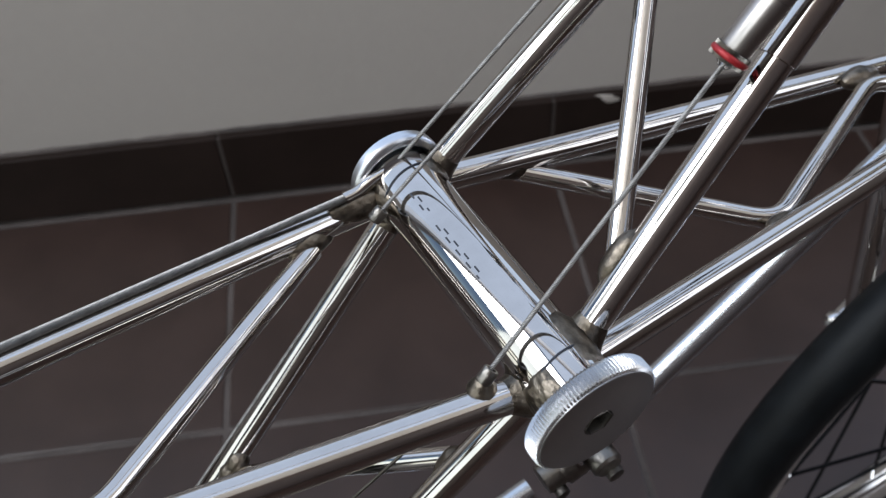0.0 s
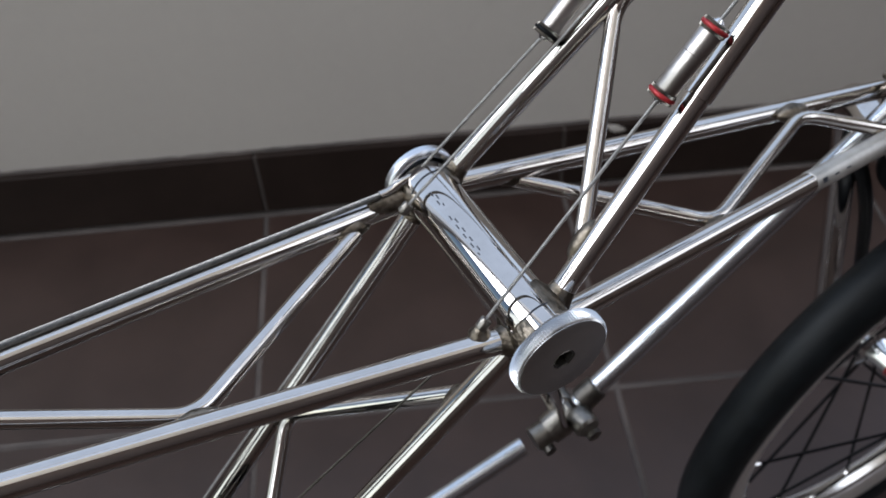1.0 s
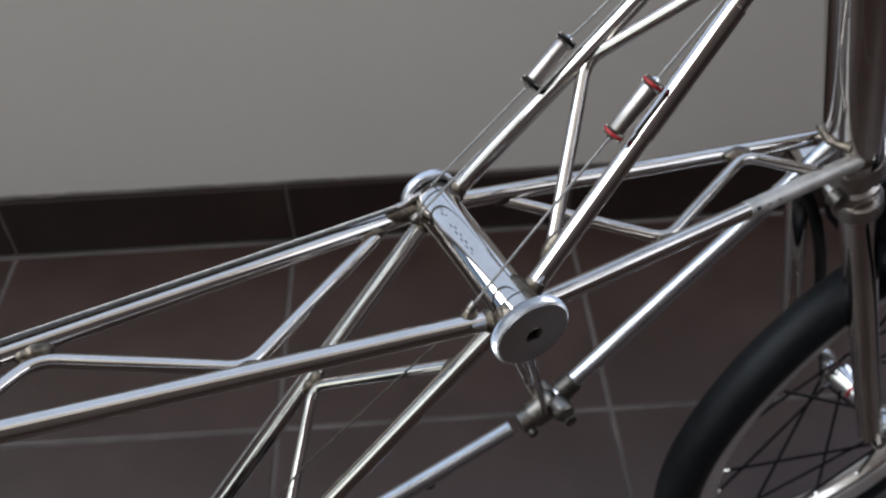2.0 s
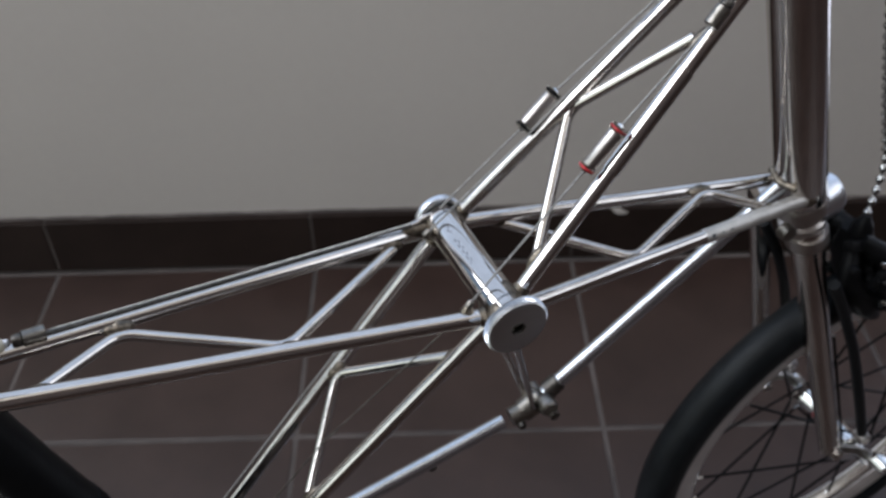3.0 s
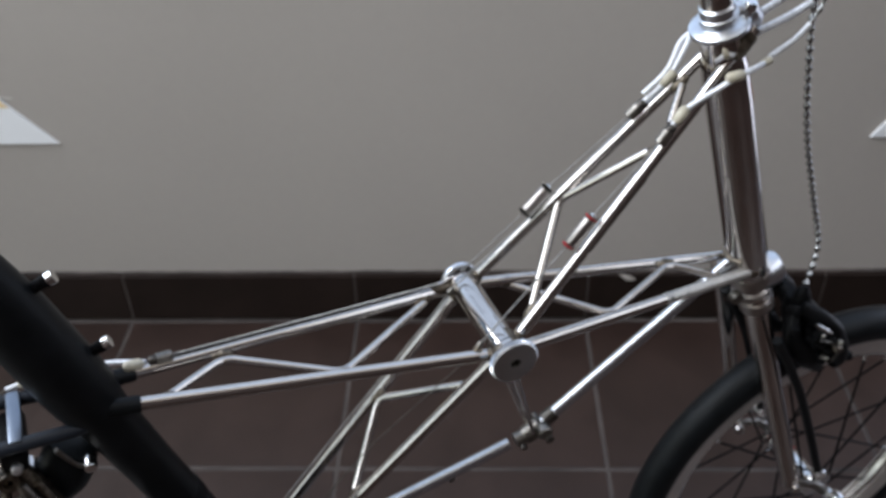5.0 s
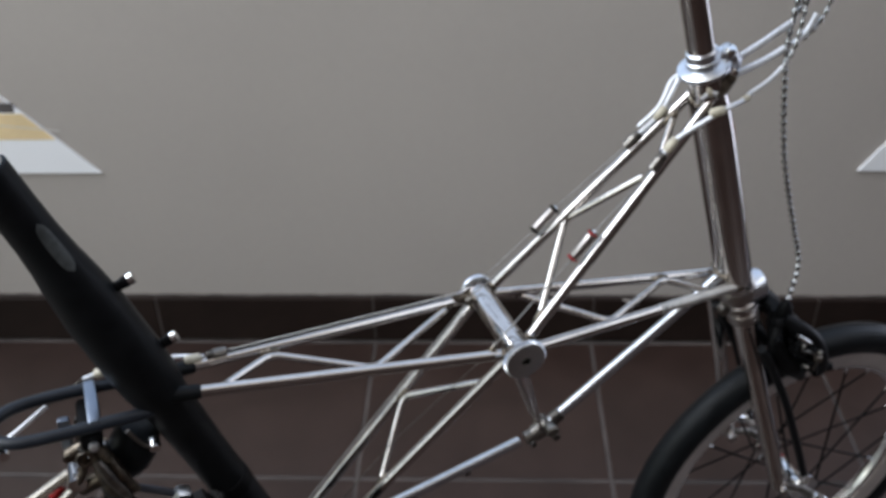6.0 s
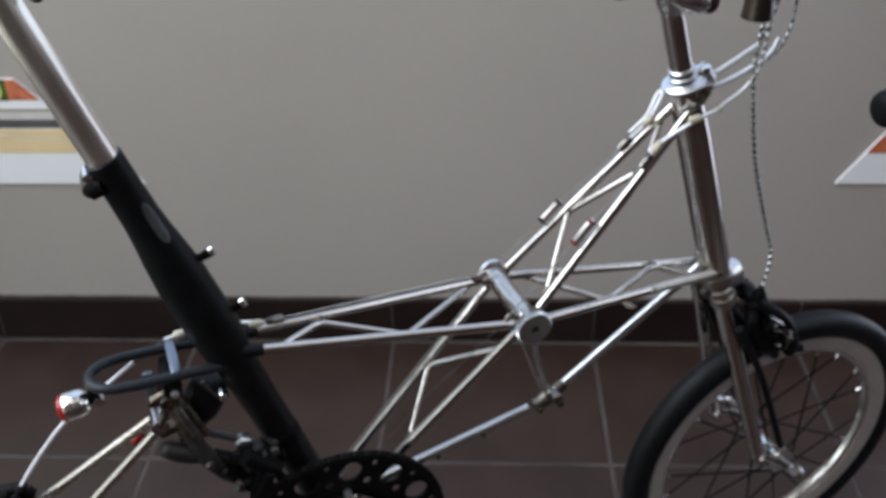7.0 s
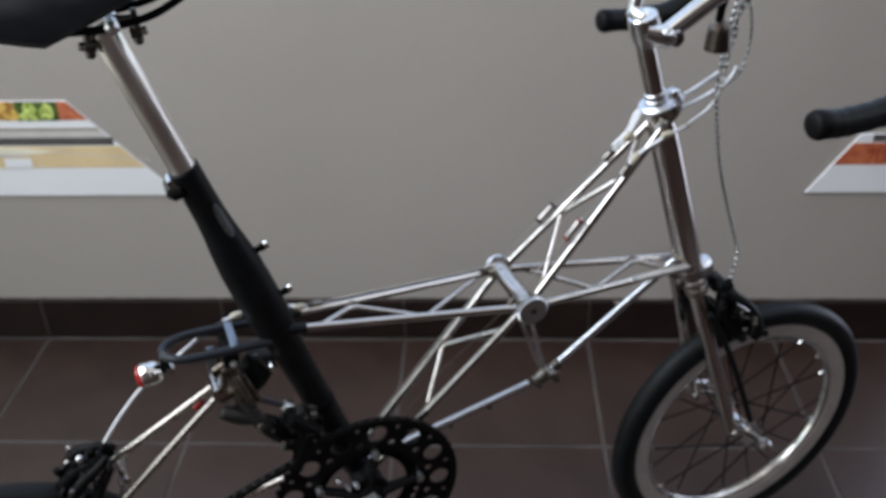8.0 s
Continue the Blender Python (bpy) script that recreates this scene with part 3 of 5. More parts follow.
# worn transfer bars on the lower front tube
decal_parent = [o for o in bicycle.children if o.name.startswith("front_lower_tube")][1]
FILM = material("worn_clear_film", (0.56, 0.54, 0.51), 0.46, 0.75, vary=0.22, scale=70, rough_vary=0.12)
p, q = along(FL0, FL1, 0.385, -1), along(FL0, FL1, 0.69, -1)
bike("worn_film", Shape().sweep([p, lerp(p, q, 0.003), lerp(p, q, 0.5), q], [0.0048, TUBE + 0.00025, TUBE + 0.00025, TUBE + 0.00025], 20), FILM, "scuffed whitish clear film", decal_parent)
for k in range(3):
    t0 = 0.40 + 0.024 * k
    d = mirror(Vector(FL1) - Vector(FL0), -1).normalized()
    side = d.cross(Vector((0, 0, 1))).normalized()
    n = (Vector((0, 0, 1)) * 0.55 + side * 0.83).normalized()
    p = along(FL0, FL1, t0, -1) + n * (TUBE + 0.0003)
    m = Matrix((( *d, 0), (*n.cross(d), 0), (*n, 0), (0, 0, 0, 1))).transposed()
    m.translation = p
    bike("transfer_bar", Shape().box(m, 0.0030, 0.0007 if k else 0.0022, 0.0002), INK, "", decal_parent, False)

# engraved bars on the cross tube
for k in range(13):
    v0 = 0.0262 - 0.0028 * k - (0.0042 if k > 3 else 0.0)
    v1, turn, lean = v0 - (0.0014 if k in (3, 12) else 0.0025), -26 + (5 if k % 2 else -1), 0.0
    vs, fs = [], []
    for i in range(4):
        a0 = radians(turn) + lean * (i / 3 - 0.5)
        v = v0 + (v1 - v0) * i / 3
        for r, a in ((0.01124, a0 - 0.024), (0.01134, a0 - 0.024), (0.01134, a0 + 0.024), (0.01124, a0 + 0.024)):
            vs.append((KX[0] + r * math.sin(a), v, r * math.cos(a)))
    for i in range(3):
        for j in range(4):
            k = (j + 1) % 4
            fs.append((i * 4 + j, i * 4 + k, i * 4 + 4 + k, i * 4 + 4 + j))
    fs += [(0, 1, 2, 3), (12, 13, 14, 15)]
    bike("engraved_bar", Shape().add(vs, fs), INK, parent=king, smooth=False)
for v in (-0.0475, 0.0335):
    bike("joint_line", Shape().sweep([(KX[0] + 0.01128 * math.sin(a), v + 0.002 * math.sin(a + 1.0), 0.01128 * math.cos(a)) for a in (2 * math.pi * i / 48 for i in range(48))], 0.0004, 8, closed=True), INK, parent=king)
# ragged brazed skirts that spread over the cross tube round the joints
for v0, v1, a0, a1 in ((-0.0535, -0.0345, -175, -78), (-0.0554, -0.0452, -104, -30), (-0.0528, -0.0320, 12, 102), (0.0300, 0.0420, -165, -55), (0.0300, 0.0415, 26, 125)):
    vs, fs = [], []
    n, m = 26, 14
    for i in range(n):
        for j in range(m):
            s, t = i / (n - 1), j / (m - 1)
            wob = 0.09 * noise.noise((9 * s, 7 * t, v0 * 90))
            a = radians(a0 + (a1 - a0) * min(max(s + wob * (t - 0.5), 0), 1))
            v = v0 + (v1 - v0) * min(max(t + 0.9 * wob, 0), 1)
            hump = (math.sin(math.pi * s) * math.sin(math.pi * t)) ** 0.45
            r = 0.0108 + hump * (0.0017 + 0.0005 * noise.noise((14 * s, 11 * t, 3.0)))
            vs.append((KX[0] + r * math.sin(a), v, r * math.cos(a)))
    for i in range(n - 1):
        for j in range(m - 1):
            fs.append((i * m + j, i * m + j + 1, (i + 1) * m + j + 1, (i + 1) * m + j))
    bike("braze_skirt", Shape().add(vs, fs), BRAZE, "brown-stained silver braze", king)

# cable stops, cables and their couplers
def cable(name, pts, r=0.00072, mat=CABLE, label="", n=1, parent=None, segs=8, strands=5):
    """A steel rope of twisted strands; the thinnest stay plain."""
    path = smooth_path(pts, n) if n > 1 else [Vector(p) for p in pts]
    if r < 0.0006:
        return bike(name, Shape().sweep(path, r, segs), mat, label, parent)
    steps = []
    for a, b in zip(path, path[1:]):
        m = max(2, int((b - a).length / 0.0005))
        steps += [a.lerp(b, i / m) for i in range(m)]
    steps.append(path[-1])
    d = (steps[-1] - steps[0]).normalized()
    side = d.cross(Vector((0, 0, 1))).normalized()
    up = d.cross(side)
    n, vs, fs = strands * 4, [], []
    groove = (0.72, 0.94, 1.0, 0.94)
    for i, p in enumerate(steps):
        for j in range(n):
            a = 2 * math.pi * (j / n + i / 11)
            vs.append(p + r * groove[j % 4] * (math.cos(a) * side + math.sin(a) * up))
    for i in range(len(steps) - 1):
        for j in range(n):
            k = (j + 1) % n
            fs.append((i * n + j, i * n + k, i * n + n + k, i * n + n + j))
    return bike(name, Shape().add(vs, fs), mat, label, parent, angle=50)


def housing(name, pts, r=0.0020, label="silver braided cable housing", bead=0.0):
    """An outer cable wound of wire: a sweep with a fine ripple."""
    pts = [Vector(p) for p in pts]
    n = max(8, int(sum((b - a).length for a, b in zip(pts, pts[1:])) / (len(pts) - 1) / 0.0011))
    path = smooth_path(pts, n)
    run = np.cumsum([0.0] + [(Vector(b) - Vector(a)).length for a, b in zip(path, path[1:])])
    rs = [r * (1 + (0.0 if bead else 0.07 if i % 2 else -0.05) + bead * math.sin(2 * math.pi * s / 0.009)) for i, s in enumerate(run)]
    return bike(name, Shape().sweep(path, rs, 10), CABLE if "dark" in label else BRAID if bead else HOUSING, label)


def coupler(lo, hi, ring_mat, label):
    lo, hi = Vector(lo), Vector(hi)
    d = (hi - lo).normalized()
    ln = (hi - lo).length
    body = bike("cable_coupler", Shape().sweep([lo, lo + d * 0.001, lo + d * (ln * 0.62), lo + d * (ln * 0.625), lo + d * (ln * 0.635), lo + d * (ln - 0.001), hi], [0.0040, 0.0043, 0.0043, 0.0041, 0.0043, 0.0043, 0.0040], 28), BRUSHED, label, angle=25)
    for end, s in ((lo, -1), (hi, 1)):
        for k in range(2):
            c = end + d * s * (0.0003 + 0.0024 * k)
            knurl = Shape()
            knurl.lathe([(0.0034, -0.0008, 0), (0.0050, -0.0006, 1), (0.0050, 0.0006, 1), (0.0034, 0.0008, 0)], c, d, 120, 0.0004)
            bike("knurled_edge", knurl, WORN_STEEL, parent=body, angle=20)
        ring_c = end + d * s * 0.0016
        side = d.cross(Vector((0, 0, 1))).normalized()
        up = d.cross(side)
        bike("ring", Shape().sweep([ring_c + 0.00445 * (math.cos(a) * side + math.sin(a) * up) for a in (2 * math.pi * i / 36 for i in range(36))], 0.0010, 10, closed=True), ring_mat, parent=body)
        bike("cone", Shape().sweep([end + d * s * 0.0030, end + d * s * 0.0048], [0.0030, 0.0012], 16), CHROME, parent=body)
    return body


RED_LO, RED_HI = (0.0610, -0.0266, 0.0703), (0.0762, -0.0274, 0.0892)
BLK_LO, BLK_HI = (0.0545, 0.0341, 0.0619), (0.0722, 0.0358, 0.0770)
coupler(RED_LO, RED_HI, RED, "steel cable coupler with red rings")
coupler(BLK_LO, BLK_HI, BLACK_METAL, "steel cable coupler with black rings")
STOP_N, STOP_F, STOP_G = Vector((-0.0168, -0.0385, 0.0054)), Vector((-0.0137, 0.0280, 0.0052)), Vector((-0.0027, 0.0410, 0.0076))
for p, to in ((STOP_N, RED_LO), (STOP_F, (0.0521, 0.0285, 0.0567)), (STOP_G, BLK_LO)):
    d = (Vector(to) - p).normalized()
    stop = bike("cable_stop", Shape().lathe([(0.0013, 0.0004), (0.0013, 0.0018), (0.0021, 0.0018), (0.0023, 0.0013), (0.0023, -0.0022), (0.0019, -0.0028)], p, d, 20), WORN_STEEL, "small stained brazed cable stop")
    # dark plug stands in for the shade inside the stop's hole
    bike("bore", Shape().sweep([p + d * 0.0002, p + d * 0.0007], 0.00135, 12), DARK_STEEL, parent=stop)
base = Vector((STOP_N.x - 0.0020, STOP_N.y - 0.0002, 0.0018))
bike("stop_foot", Shape().sweep([base + Vector((0, 0, -0.0012)), base, base.lerp(STOP_N, 0.4), STOP_N + Vector((-0.0008, 0, -0.0012))], [0.0042, 0.0033, 0.0024, 0.0019], 14), BRAZE, "brown-stained silver braze")
p, q = along(FU0, FU1, 0.165, -1), along(FU0, FU1, 0.36, -1)
near_upper = [o for o in bicycle.children if o.name.startswith("front_upper_tube")][1]
bike("joint_sleeve", Shape().sweep([p, lerp(p, q, 0.004), lerp(p, q, 0.5), lerp(p, q, 0.996), q], [0.0049, 0.0053, 0.0053, 0.0053, 0.0049], 24), STEEL, "polished joint sleeve", near_upper)
GUIDE = Vector((-0.0192, 0.0408, 0.0034))
bike("guide_tube", Shape().sweep(smooth_path([STOP_G, STOP_G.lerp(GUIDE, 0.35) + Vector((0, 0, 0.0002)), STOP_G.lerp(GUIDE, 0.7) + Vector((0, 0, -0.0008)), GUIDE], 5), 0.0021, 14), STEEL)
bike("guide_web", Shape().sweep([GUIDE + Vector((-0.006, 0, -0.0050)), GUIDE + Vector((0.002, 0, -0.0048)), GUIDE + Vector((0.010, 0, -0.0052)), GUIDE + Vector((0.017, -0.001, -0.006))], [0.0040, 0.0052, 0.0056, 0.0050], 12), BRAZE, "brown-stained silver braze")
cable("inner_cable", [STOP_N - Vector((0.004, 0, 0.004)), RED_LO])
cable("inner_cable", [STOP_G, BLK_LO])
cable("inner_cable", [STOP_F, (0.0521, 0.0285, 0.0567), along(FU0, FU1, 0.48, 1) + Vector((-0.004, 0.001, 0.004))], 0.0007)
FER_N, FER_F = along(FU0, FU1, 0.439, -1) + Vector((-0.006, -0.002, 0.0055)), along(FU0, FU1, 0.439, 1) + Vector((-0.006, 0.001, 0.0055))
cable("inner_cable", [RED_HI, FER_N])
cable("inner_cable", [BLK_HI, FER_F])
cable("inner_cable", [STOP_N + Vector((0, 0.002, -0.006)), (-0.105, -0.012, -0.105), (-0.190, -0.006, -0.205)], 0.0005, DARK_STEEL)
cable("inner_cable", [STOP_F + Vector((-0.004, 0, -0.006)), along(RD0, RD1, 0.5, 1) + Vector((-0.007, 0.001, 0.004)), along(RD0, RD1, 0.97, 1) + Vector((-0.007, 0.001, 0.004))], 0.0007)
# braided outer cable on the rear upper tube
top = Vector((0, 0.001, TUBE + 0.0012))
cable("outer_cable", [GUIDE + Vector((0.002, 0, 0.0003)), along(RU0, RU1, 0.08, 1) + top, along(RU0, RU1, 0.3, 1) + top, along(RU0, RU1, 0.48, 1) + top, along(RU0, RU1, 0.585, 1) + top], 0.0014, CABLE, "dark steel braided outer cable", strands=9)


def clip(p, d, label="stained steel cable clip"):
    p, d = Vector(p), Vector(d).normalized()
    c = bike("cable_clip", Shape().sweep([p - d * 0.006, p - d * 0.0055, p + d * 0.0055, p + d * 0.006], [0.0036, 0.0046, 0.0046, 0.0036], 16), WORN_STEEL, label)
    bike("end_cap", Shape().sweep([p + d * 0.006, p + d * 0.0065, p + d * 0.010, p + d * 0.011], [0.0034, 0.0038, 0.0036, 0.0028], 14), DARK_STEEL, parent=c)
    return c


def sleeve(p, d, r=0.0046, ln=0.007):
    p, d = Vector(p), Vector(d).normalized()
    bike("clear_sleeve", Shape().sweep([p - d * ln, p - d * ln * 0.7, p, p + d * ln * 0.7, p + d * ln], [r * 0.6, r * 0.95, r, r * 0.95, r * 0.6], 16), CLEAR, "frosted clear plastic sleeve")


dru = mirror(Vector(RU1) - Vector(RU0), 1)
clip(along(RU0, RU1, 0.595, 1) + top, dru)
sleeve(along(RU0, RU1, 0.655, 1) + top, dru, 0.0044, 0.007)
dfn, dff = mirror(Vector(FU1) - Vector(FU0), -1), mirror(Vector(FU1) - Vector(FU0), 1)
clip(FER_N + dfn * 0.01, dfn)
clip(FER_F + dff * 0.01, dff)
sleeve(FER_N + dfn * 0.068, dfn, 0.0042)
sleeve(FER_F + dff * 0.110, dff, 0.0042)
sleeve((0.183, -0.030, 0.186), (1, -0.1, 0.1), 0.0042, 0.007)
sleeve((0.2135, -0.024, 0.1885), (1, 0, 0.3), 0.0030, 0.005)
# cable hanger beside the headset, white housings that rise from it and the thin braided loops to the levers
hanger = bike("cable_hanger", Shape().sweep([head(0.216, 0.012, 0.0), (0.2045, 0.0, 0.222), (0.2130, 0.0, 0.2130), (0.2170, 0.0, 0.2075)], [0.0060, 0.0085, 0.0088, 0.0055], 18), SATIN, "polished cable hanger")
bike("hanger_knob", bolt((0.2040, -0.004, 0.2220), (0.1, -0.3, 1), 0.0058, 0.008), CHROME, parent=hanger)
housing("cable_housing", [FER_N + dfn * 0.03, FER_N + dfn * 0.08, (0.183, -0.031, 0.185), (0.2135, -0.024, 0.1885), (0.2215, -0.020, 0.1906), (0.2383, -0.020, 0.1993), (0.2501, -0.020, 0.2097)], 0.0022)
housing("cable_housing", [FER_F + dff * 0.03, FER_F + dff * 0.11, (0.176, 0.022, 0.188), (0.184, 0.026, 0.196), (0.198, 0.018, 0.203), (0.2110, 0.003, 0.206)], 0.0022)
housing("cable_housing", [FER_F + dff * 0.05 + Vector((-0.003, 0.002, 0.003)), FER_F + dff * 0.12 + Vector((-0.002, 0.003, 0.003)), (0.176, 0.028, 0.190), (0.188, 0.022, 0.199), (0.202, 0.012, 0.207), (0.2140, 0.002, 0.2115)], 0.0022)
housing("cable_housing", [(0.2150, 0.0, 0.2130), (0.2436, 0.0, 0.2262), (0.2673, 0.0, 0.2380)], 0.0029)
housing("cable_housing", [(0.2170, 0.0, 0.1990), (0.2466, 0.0, 0.2074), (0.2663, 0.0, 0.2156)], 0.0029)
housing("brake_hose", [(0.2741, 0.0, 0.2172), (0.2870, 0.0, 0.2290), (0.2930, 0.0, 0.2420)], 0.0027)
housing("gear_cable", [(0.2501, -0.020, 0.2097), (0.2600, -0.018, 0.226), (0.2660, -0.014, 0.256), (0.2720, -0.010, 0.300), (0.286, -0.03, 0.368)], 0.0017, "thin braided gear cable", 0.30)
housing("gear_cable", [(0.2673, 0.0, 0.2380), (0.2760, 0.0, 0.2560), (0.2830, 0.0, 0.2830), (0.2860, 0.0, 0.3200), (0.290, -0.04, 0.370)], 0.0017, "thin braided gear cable", 0.30)
housing("gear_cable", [(0.2663, 0.0, 0.2156), (0.2860, 0.0, 0.2230), (0.3010, 0.0, 0.2400), (0.3060, 0.0, 0.2700), (0.2990, 0.0, 0.3120), (0.292, 0.03, 0.370)], 0.0018, "thin braided gear cable", 0.30)
housing("brake_cable", [(0.292, 0.02, 0.370), (0.281, 0.004, 0.327), (0.272, 0, 0.288), (0.268, 0, 0.224), (0.277, 0, 0.168), (0.294, 0, 0.100), (0.318, 0, 0.035), (0.336, 0, -0.010), (0.3425, -0.002, -0.034), (0.339, -0.006, -0.056), (0.330, -0.012, -0.076)], 0.0022, "thin braided brake cable", 0.45)

# seat tube details
for z, out in ((0.126, 1), (0.063, 1)):
    p = seat(z - 0.006, 0.020)
    d = Vector((0.88, 0, 0.36)).normalized()
    boss = bike("bottle_bolt", Shape().sweep([p, p + d * 0.008, p + d * 0.0085, p + d * 0.015, p + d * 0.016], [0.0040, 0.0040, 0.0045, 0.0045, 0.0034], 18), BLACK_METAL, "black threaded stud with a steel tip")
    bike("tip", Shape().sweep([p + d * 0.013, p + d * 0.0175, p + d * 0.018], [0.0047, 0.0047, 0.003], 18), CHROME, parent=boss)
p = seat(0.226, -0.019)
pinch = bike("pinch_bolt", Shape().sweep([p + Vector((0, -0.014, 0)), p + Vector((0, -0.013, 0)), p + Vector((0, 0.013, 0)), p + Vector((0, 0.014, 0))], [0.0058, 0.0075, 0.0075, 0.0058], 20), DARK_STEEL, "dark steel pinch bolt")
bike("washer", Shape().sweep([p + Vector((-0.001, -0.010, 0.009)), p + Vector((-0.001, 0.006, 0.009))], 0.0042, 14), CHROME, parent=pinch)
bike("pinch_ear", Shape().sweep([seat(0.224, -0.011, -0.009), seat(0.224, -0.022, -0.009)], 0.008, 14), BLACK, parent=pinch)
STICKER = material("worn_grey_sticker", (0.060, 0.065, 0.064), 0.35, 0.0, vary=0.4, scale=160, rough_vary=0.15)
STICKER_TURN = 0.60
sticker, rows_up, cols = Shape(), 12, 8
sv = []
for i in range(rows_up + 1):
    h = i / rows_up
    z = 0.156 + 0.042 * h
    r = (0.0185 + (0.160 - z) * 0.06 if z < 0.160 else 0.0185 - 0.085 * (z - 0.160) if z < 0.180 else 0.0168 - 0.024 * (z - 0.180)) + 0.0005
    half = 0.27 * math.sqrt(max(0.0, 1 - abs(2 * h - 1) ** 3)) + 0.02
    sv += [seat(z, r * math.sin(STICKER_TURN + half * (2 * k / cols - 1)), -r * math.cos(STICKER_TURN + half * (2 * k / cols - 1))) for k in range(cols + 1)]
sticker.add(sv, [(i * (cols + 1) + k, i * (cols + 1) + k + 1, (i + 1) * (cols + 1) + k + 1, (i + 1) * (cols + 1) + k) for i in range(rows_up) for k in range(cols)])
bike("seat_sticker", sticker, STICKER, "dull grey worn oval sticker")

# saddle and its clamp
saddle = Shape()
vs, fs = [], []
rows, cols = 22, 17
for i in range(rows):
    t = i / (rows - 1)
    u = -0.560 + 0.300 * t
    half = 0.072 * (1 - t) ** 0.8 * (1 - 0.25 * math.exp(-((t) / 0.05) ** 2)) + 0.020
    drop = 0.036 * max(0.0, 1 - abs(t - 0.33) / (0.42 if t < 0.33 else 0.38)) ** 1.1 + 0.026
    crest = 0.482 - 0.012 * math.sin(math.pi * t) + 0.006 * t
    for j in range(cols):
        a = -1 + 2 * j / (cols - 1)
        v = half * math.sin(a * math.pi / 2)
        w = crest - drop * (1 - math.cos(a * math.pi / 2)) ** 1.15 - 0.004 * (abs(a) > 0.97)
        vs.append((u, v, w))
n0 = len(vs)
for x, y, z in vs[:]:
    vs.append((x, y * 0.93, z - 0.006))
for i in range(rows - 1):
    for j in range(cols - 1):
        q = (i * cols + j, i * cols + j + 1, (i + 1) * cols + j + 1, (i + 1) * cols + j)
        fs.append(q)
        fs.append(tuple(n0 + k for k in q[::-1]))
rim = [i * cols for i in range(rows)] + [(rows - 1) * cols + j for j in range(1, cols)] + [i * cols + cols - 1 for i in range(rows - 2, -1, -1)] + [j for j in range(cols - 2, 0, -1)]
for a, b in zip(rim, rim[1:] + rim[:1]):
    fs.append((a, b, n0 + b, n0 + a))
bike("saddle", saddle.add(vs, fs), SADDLE, "black leather saddle")
for s in (1, -1):
    bike("saddle_rail", Shape().sweep(smooth_path([(-0.525, 0.030 * s, 0.428), (-0.470, 0.024 * s, 0.405), (-0.430, 0.022 * s, 0.397), (-0.375, 0.022 * s, 0.402), (-0.335, 0.016 * s, 0.418), (-0.290, 0.008 * s, 0.446)], 6), 0.0036, 12), BLACK_METAL)
clamp = bike("saddle_clamp", Shape().sweep([(-0.404, -0.028, 0.397), (-0.404, -0.026, 0.398), (-0.404, 0.026, 0.398), (-0.404, 0.028, 0.397)], [0.004, 0.0065, 0.0065, 0.004], 20), ALLOY, "silver saddle clamp")
for u, w, tip in ((-0.4265, 0.379, -1), (-0.3835, 0.386, 1)):
    bike("clamp_bolt", Shape().sweep([(u, -0.010, w - 0.011), (u, -0.010, w - 0.009), (u, -0.010, w - 0.004), (u, -0.010, w + 0.022)], [0.0030, 0.0048, 0.0048, 0.0028], 14), DARK_STEEL, parent=clamp)
    bike("clamp_nut", Shape().sweep([(u - tip * 0.006, -0.010, w), (u + tip * 0.004, -0.011, w + 0.001)], 0.0052, 16), DARK_STEEL, parent=clamp)
    bike("nut_end", Shape().sweep([(u + tip * 0.004, -0.011, w + 0.001), (u + tip * 0.009, -0.012, w + 0.002)], [0.0046, 0.0038], 16), CHROME, parent=clamp)
    bike("cross_strut", Shape().sweep([(u, -0.010, w + 0.013), (-0.404, -0.010, w + 0.014)], [0.0036, 0.0050], 12), DARK_STEEL, parent=clamp)

# stem and handlebar
bike("quill", Shape().sweep([head(0.222), head(0.26), head(0.300)], [0.0116, 0.0116, 0.0112], 28), STEEL, "polished quill")
stem = bike("stem", Shape().sweep([head(0.288), head(0.295, 0.001), head(0.302, 0.003), head(0.316, 0.004), head(0.323, 0.004), head(0.326, 0.004)], [0.0116, 0.0148, 0.0176, 0.0182, 0.0166, 0.0120], 32), CHROME, "polished chrome stem")
# dark disc on the stem's top stands in for a hollow's shade
bike("recess", Shape().sweep([head(0.3245), head(0.3268)], [0.0068, 0.0068], 20), DARK_STEEL, parent=stem)
bike("clamp_ear", limb([(0.150, -0.012, 0.310), (0.163, -0.016, 0.306), (0.173, -0.017, 0.302), (0.182, -0.016, 0.300)], [0.0090, 0.0120, 0.0125, 0.0105]), CHROME, parent=stem)
bike("clamp_ear", limb([(0.148, 0.012, 0.322), (0.146, 0.002, 0.326), (0.150, -0.008, 0.325)], [0.0075, 0.0085, 0.0075]), CHROME, parent=stem)
bike("arm", Shape().sweep([(0.168, -0.012, 0.2985), (0.176, -0.013, 0.3025), (0.2192, -0.012, 0.3280), (0.272, -0.011, 0.356), (0.300, -0.010, 0.376)], [0.0090, 0.0108, 0.0112, 0.0112, 0.0105], 24), CHROME, parent=stem)
bike("bolt_eye", Shape().lathe([(0.0040, 0.0), (0.0088, 0.0), (0.0098, 0.0015), (0.0098, 0.016), (0.006, 0.017)], (0.1840, -0.026, 0.3005), (0, 1, 0), 24), STEEL, parent=stem)
bike("arm_bolt", Shape().sweep([(0.1840, -0.0265, 0.3005), (0.1840, -0.022, 0.3005)], [0.0050, 0.0042], 16), DARK_STEEL, parent=stem)
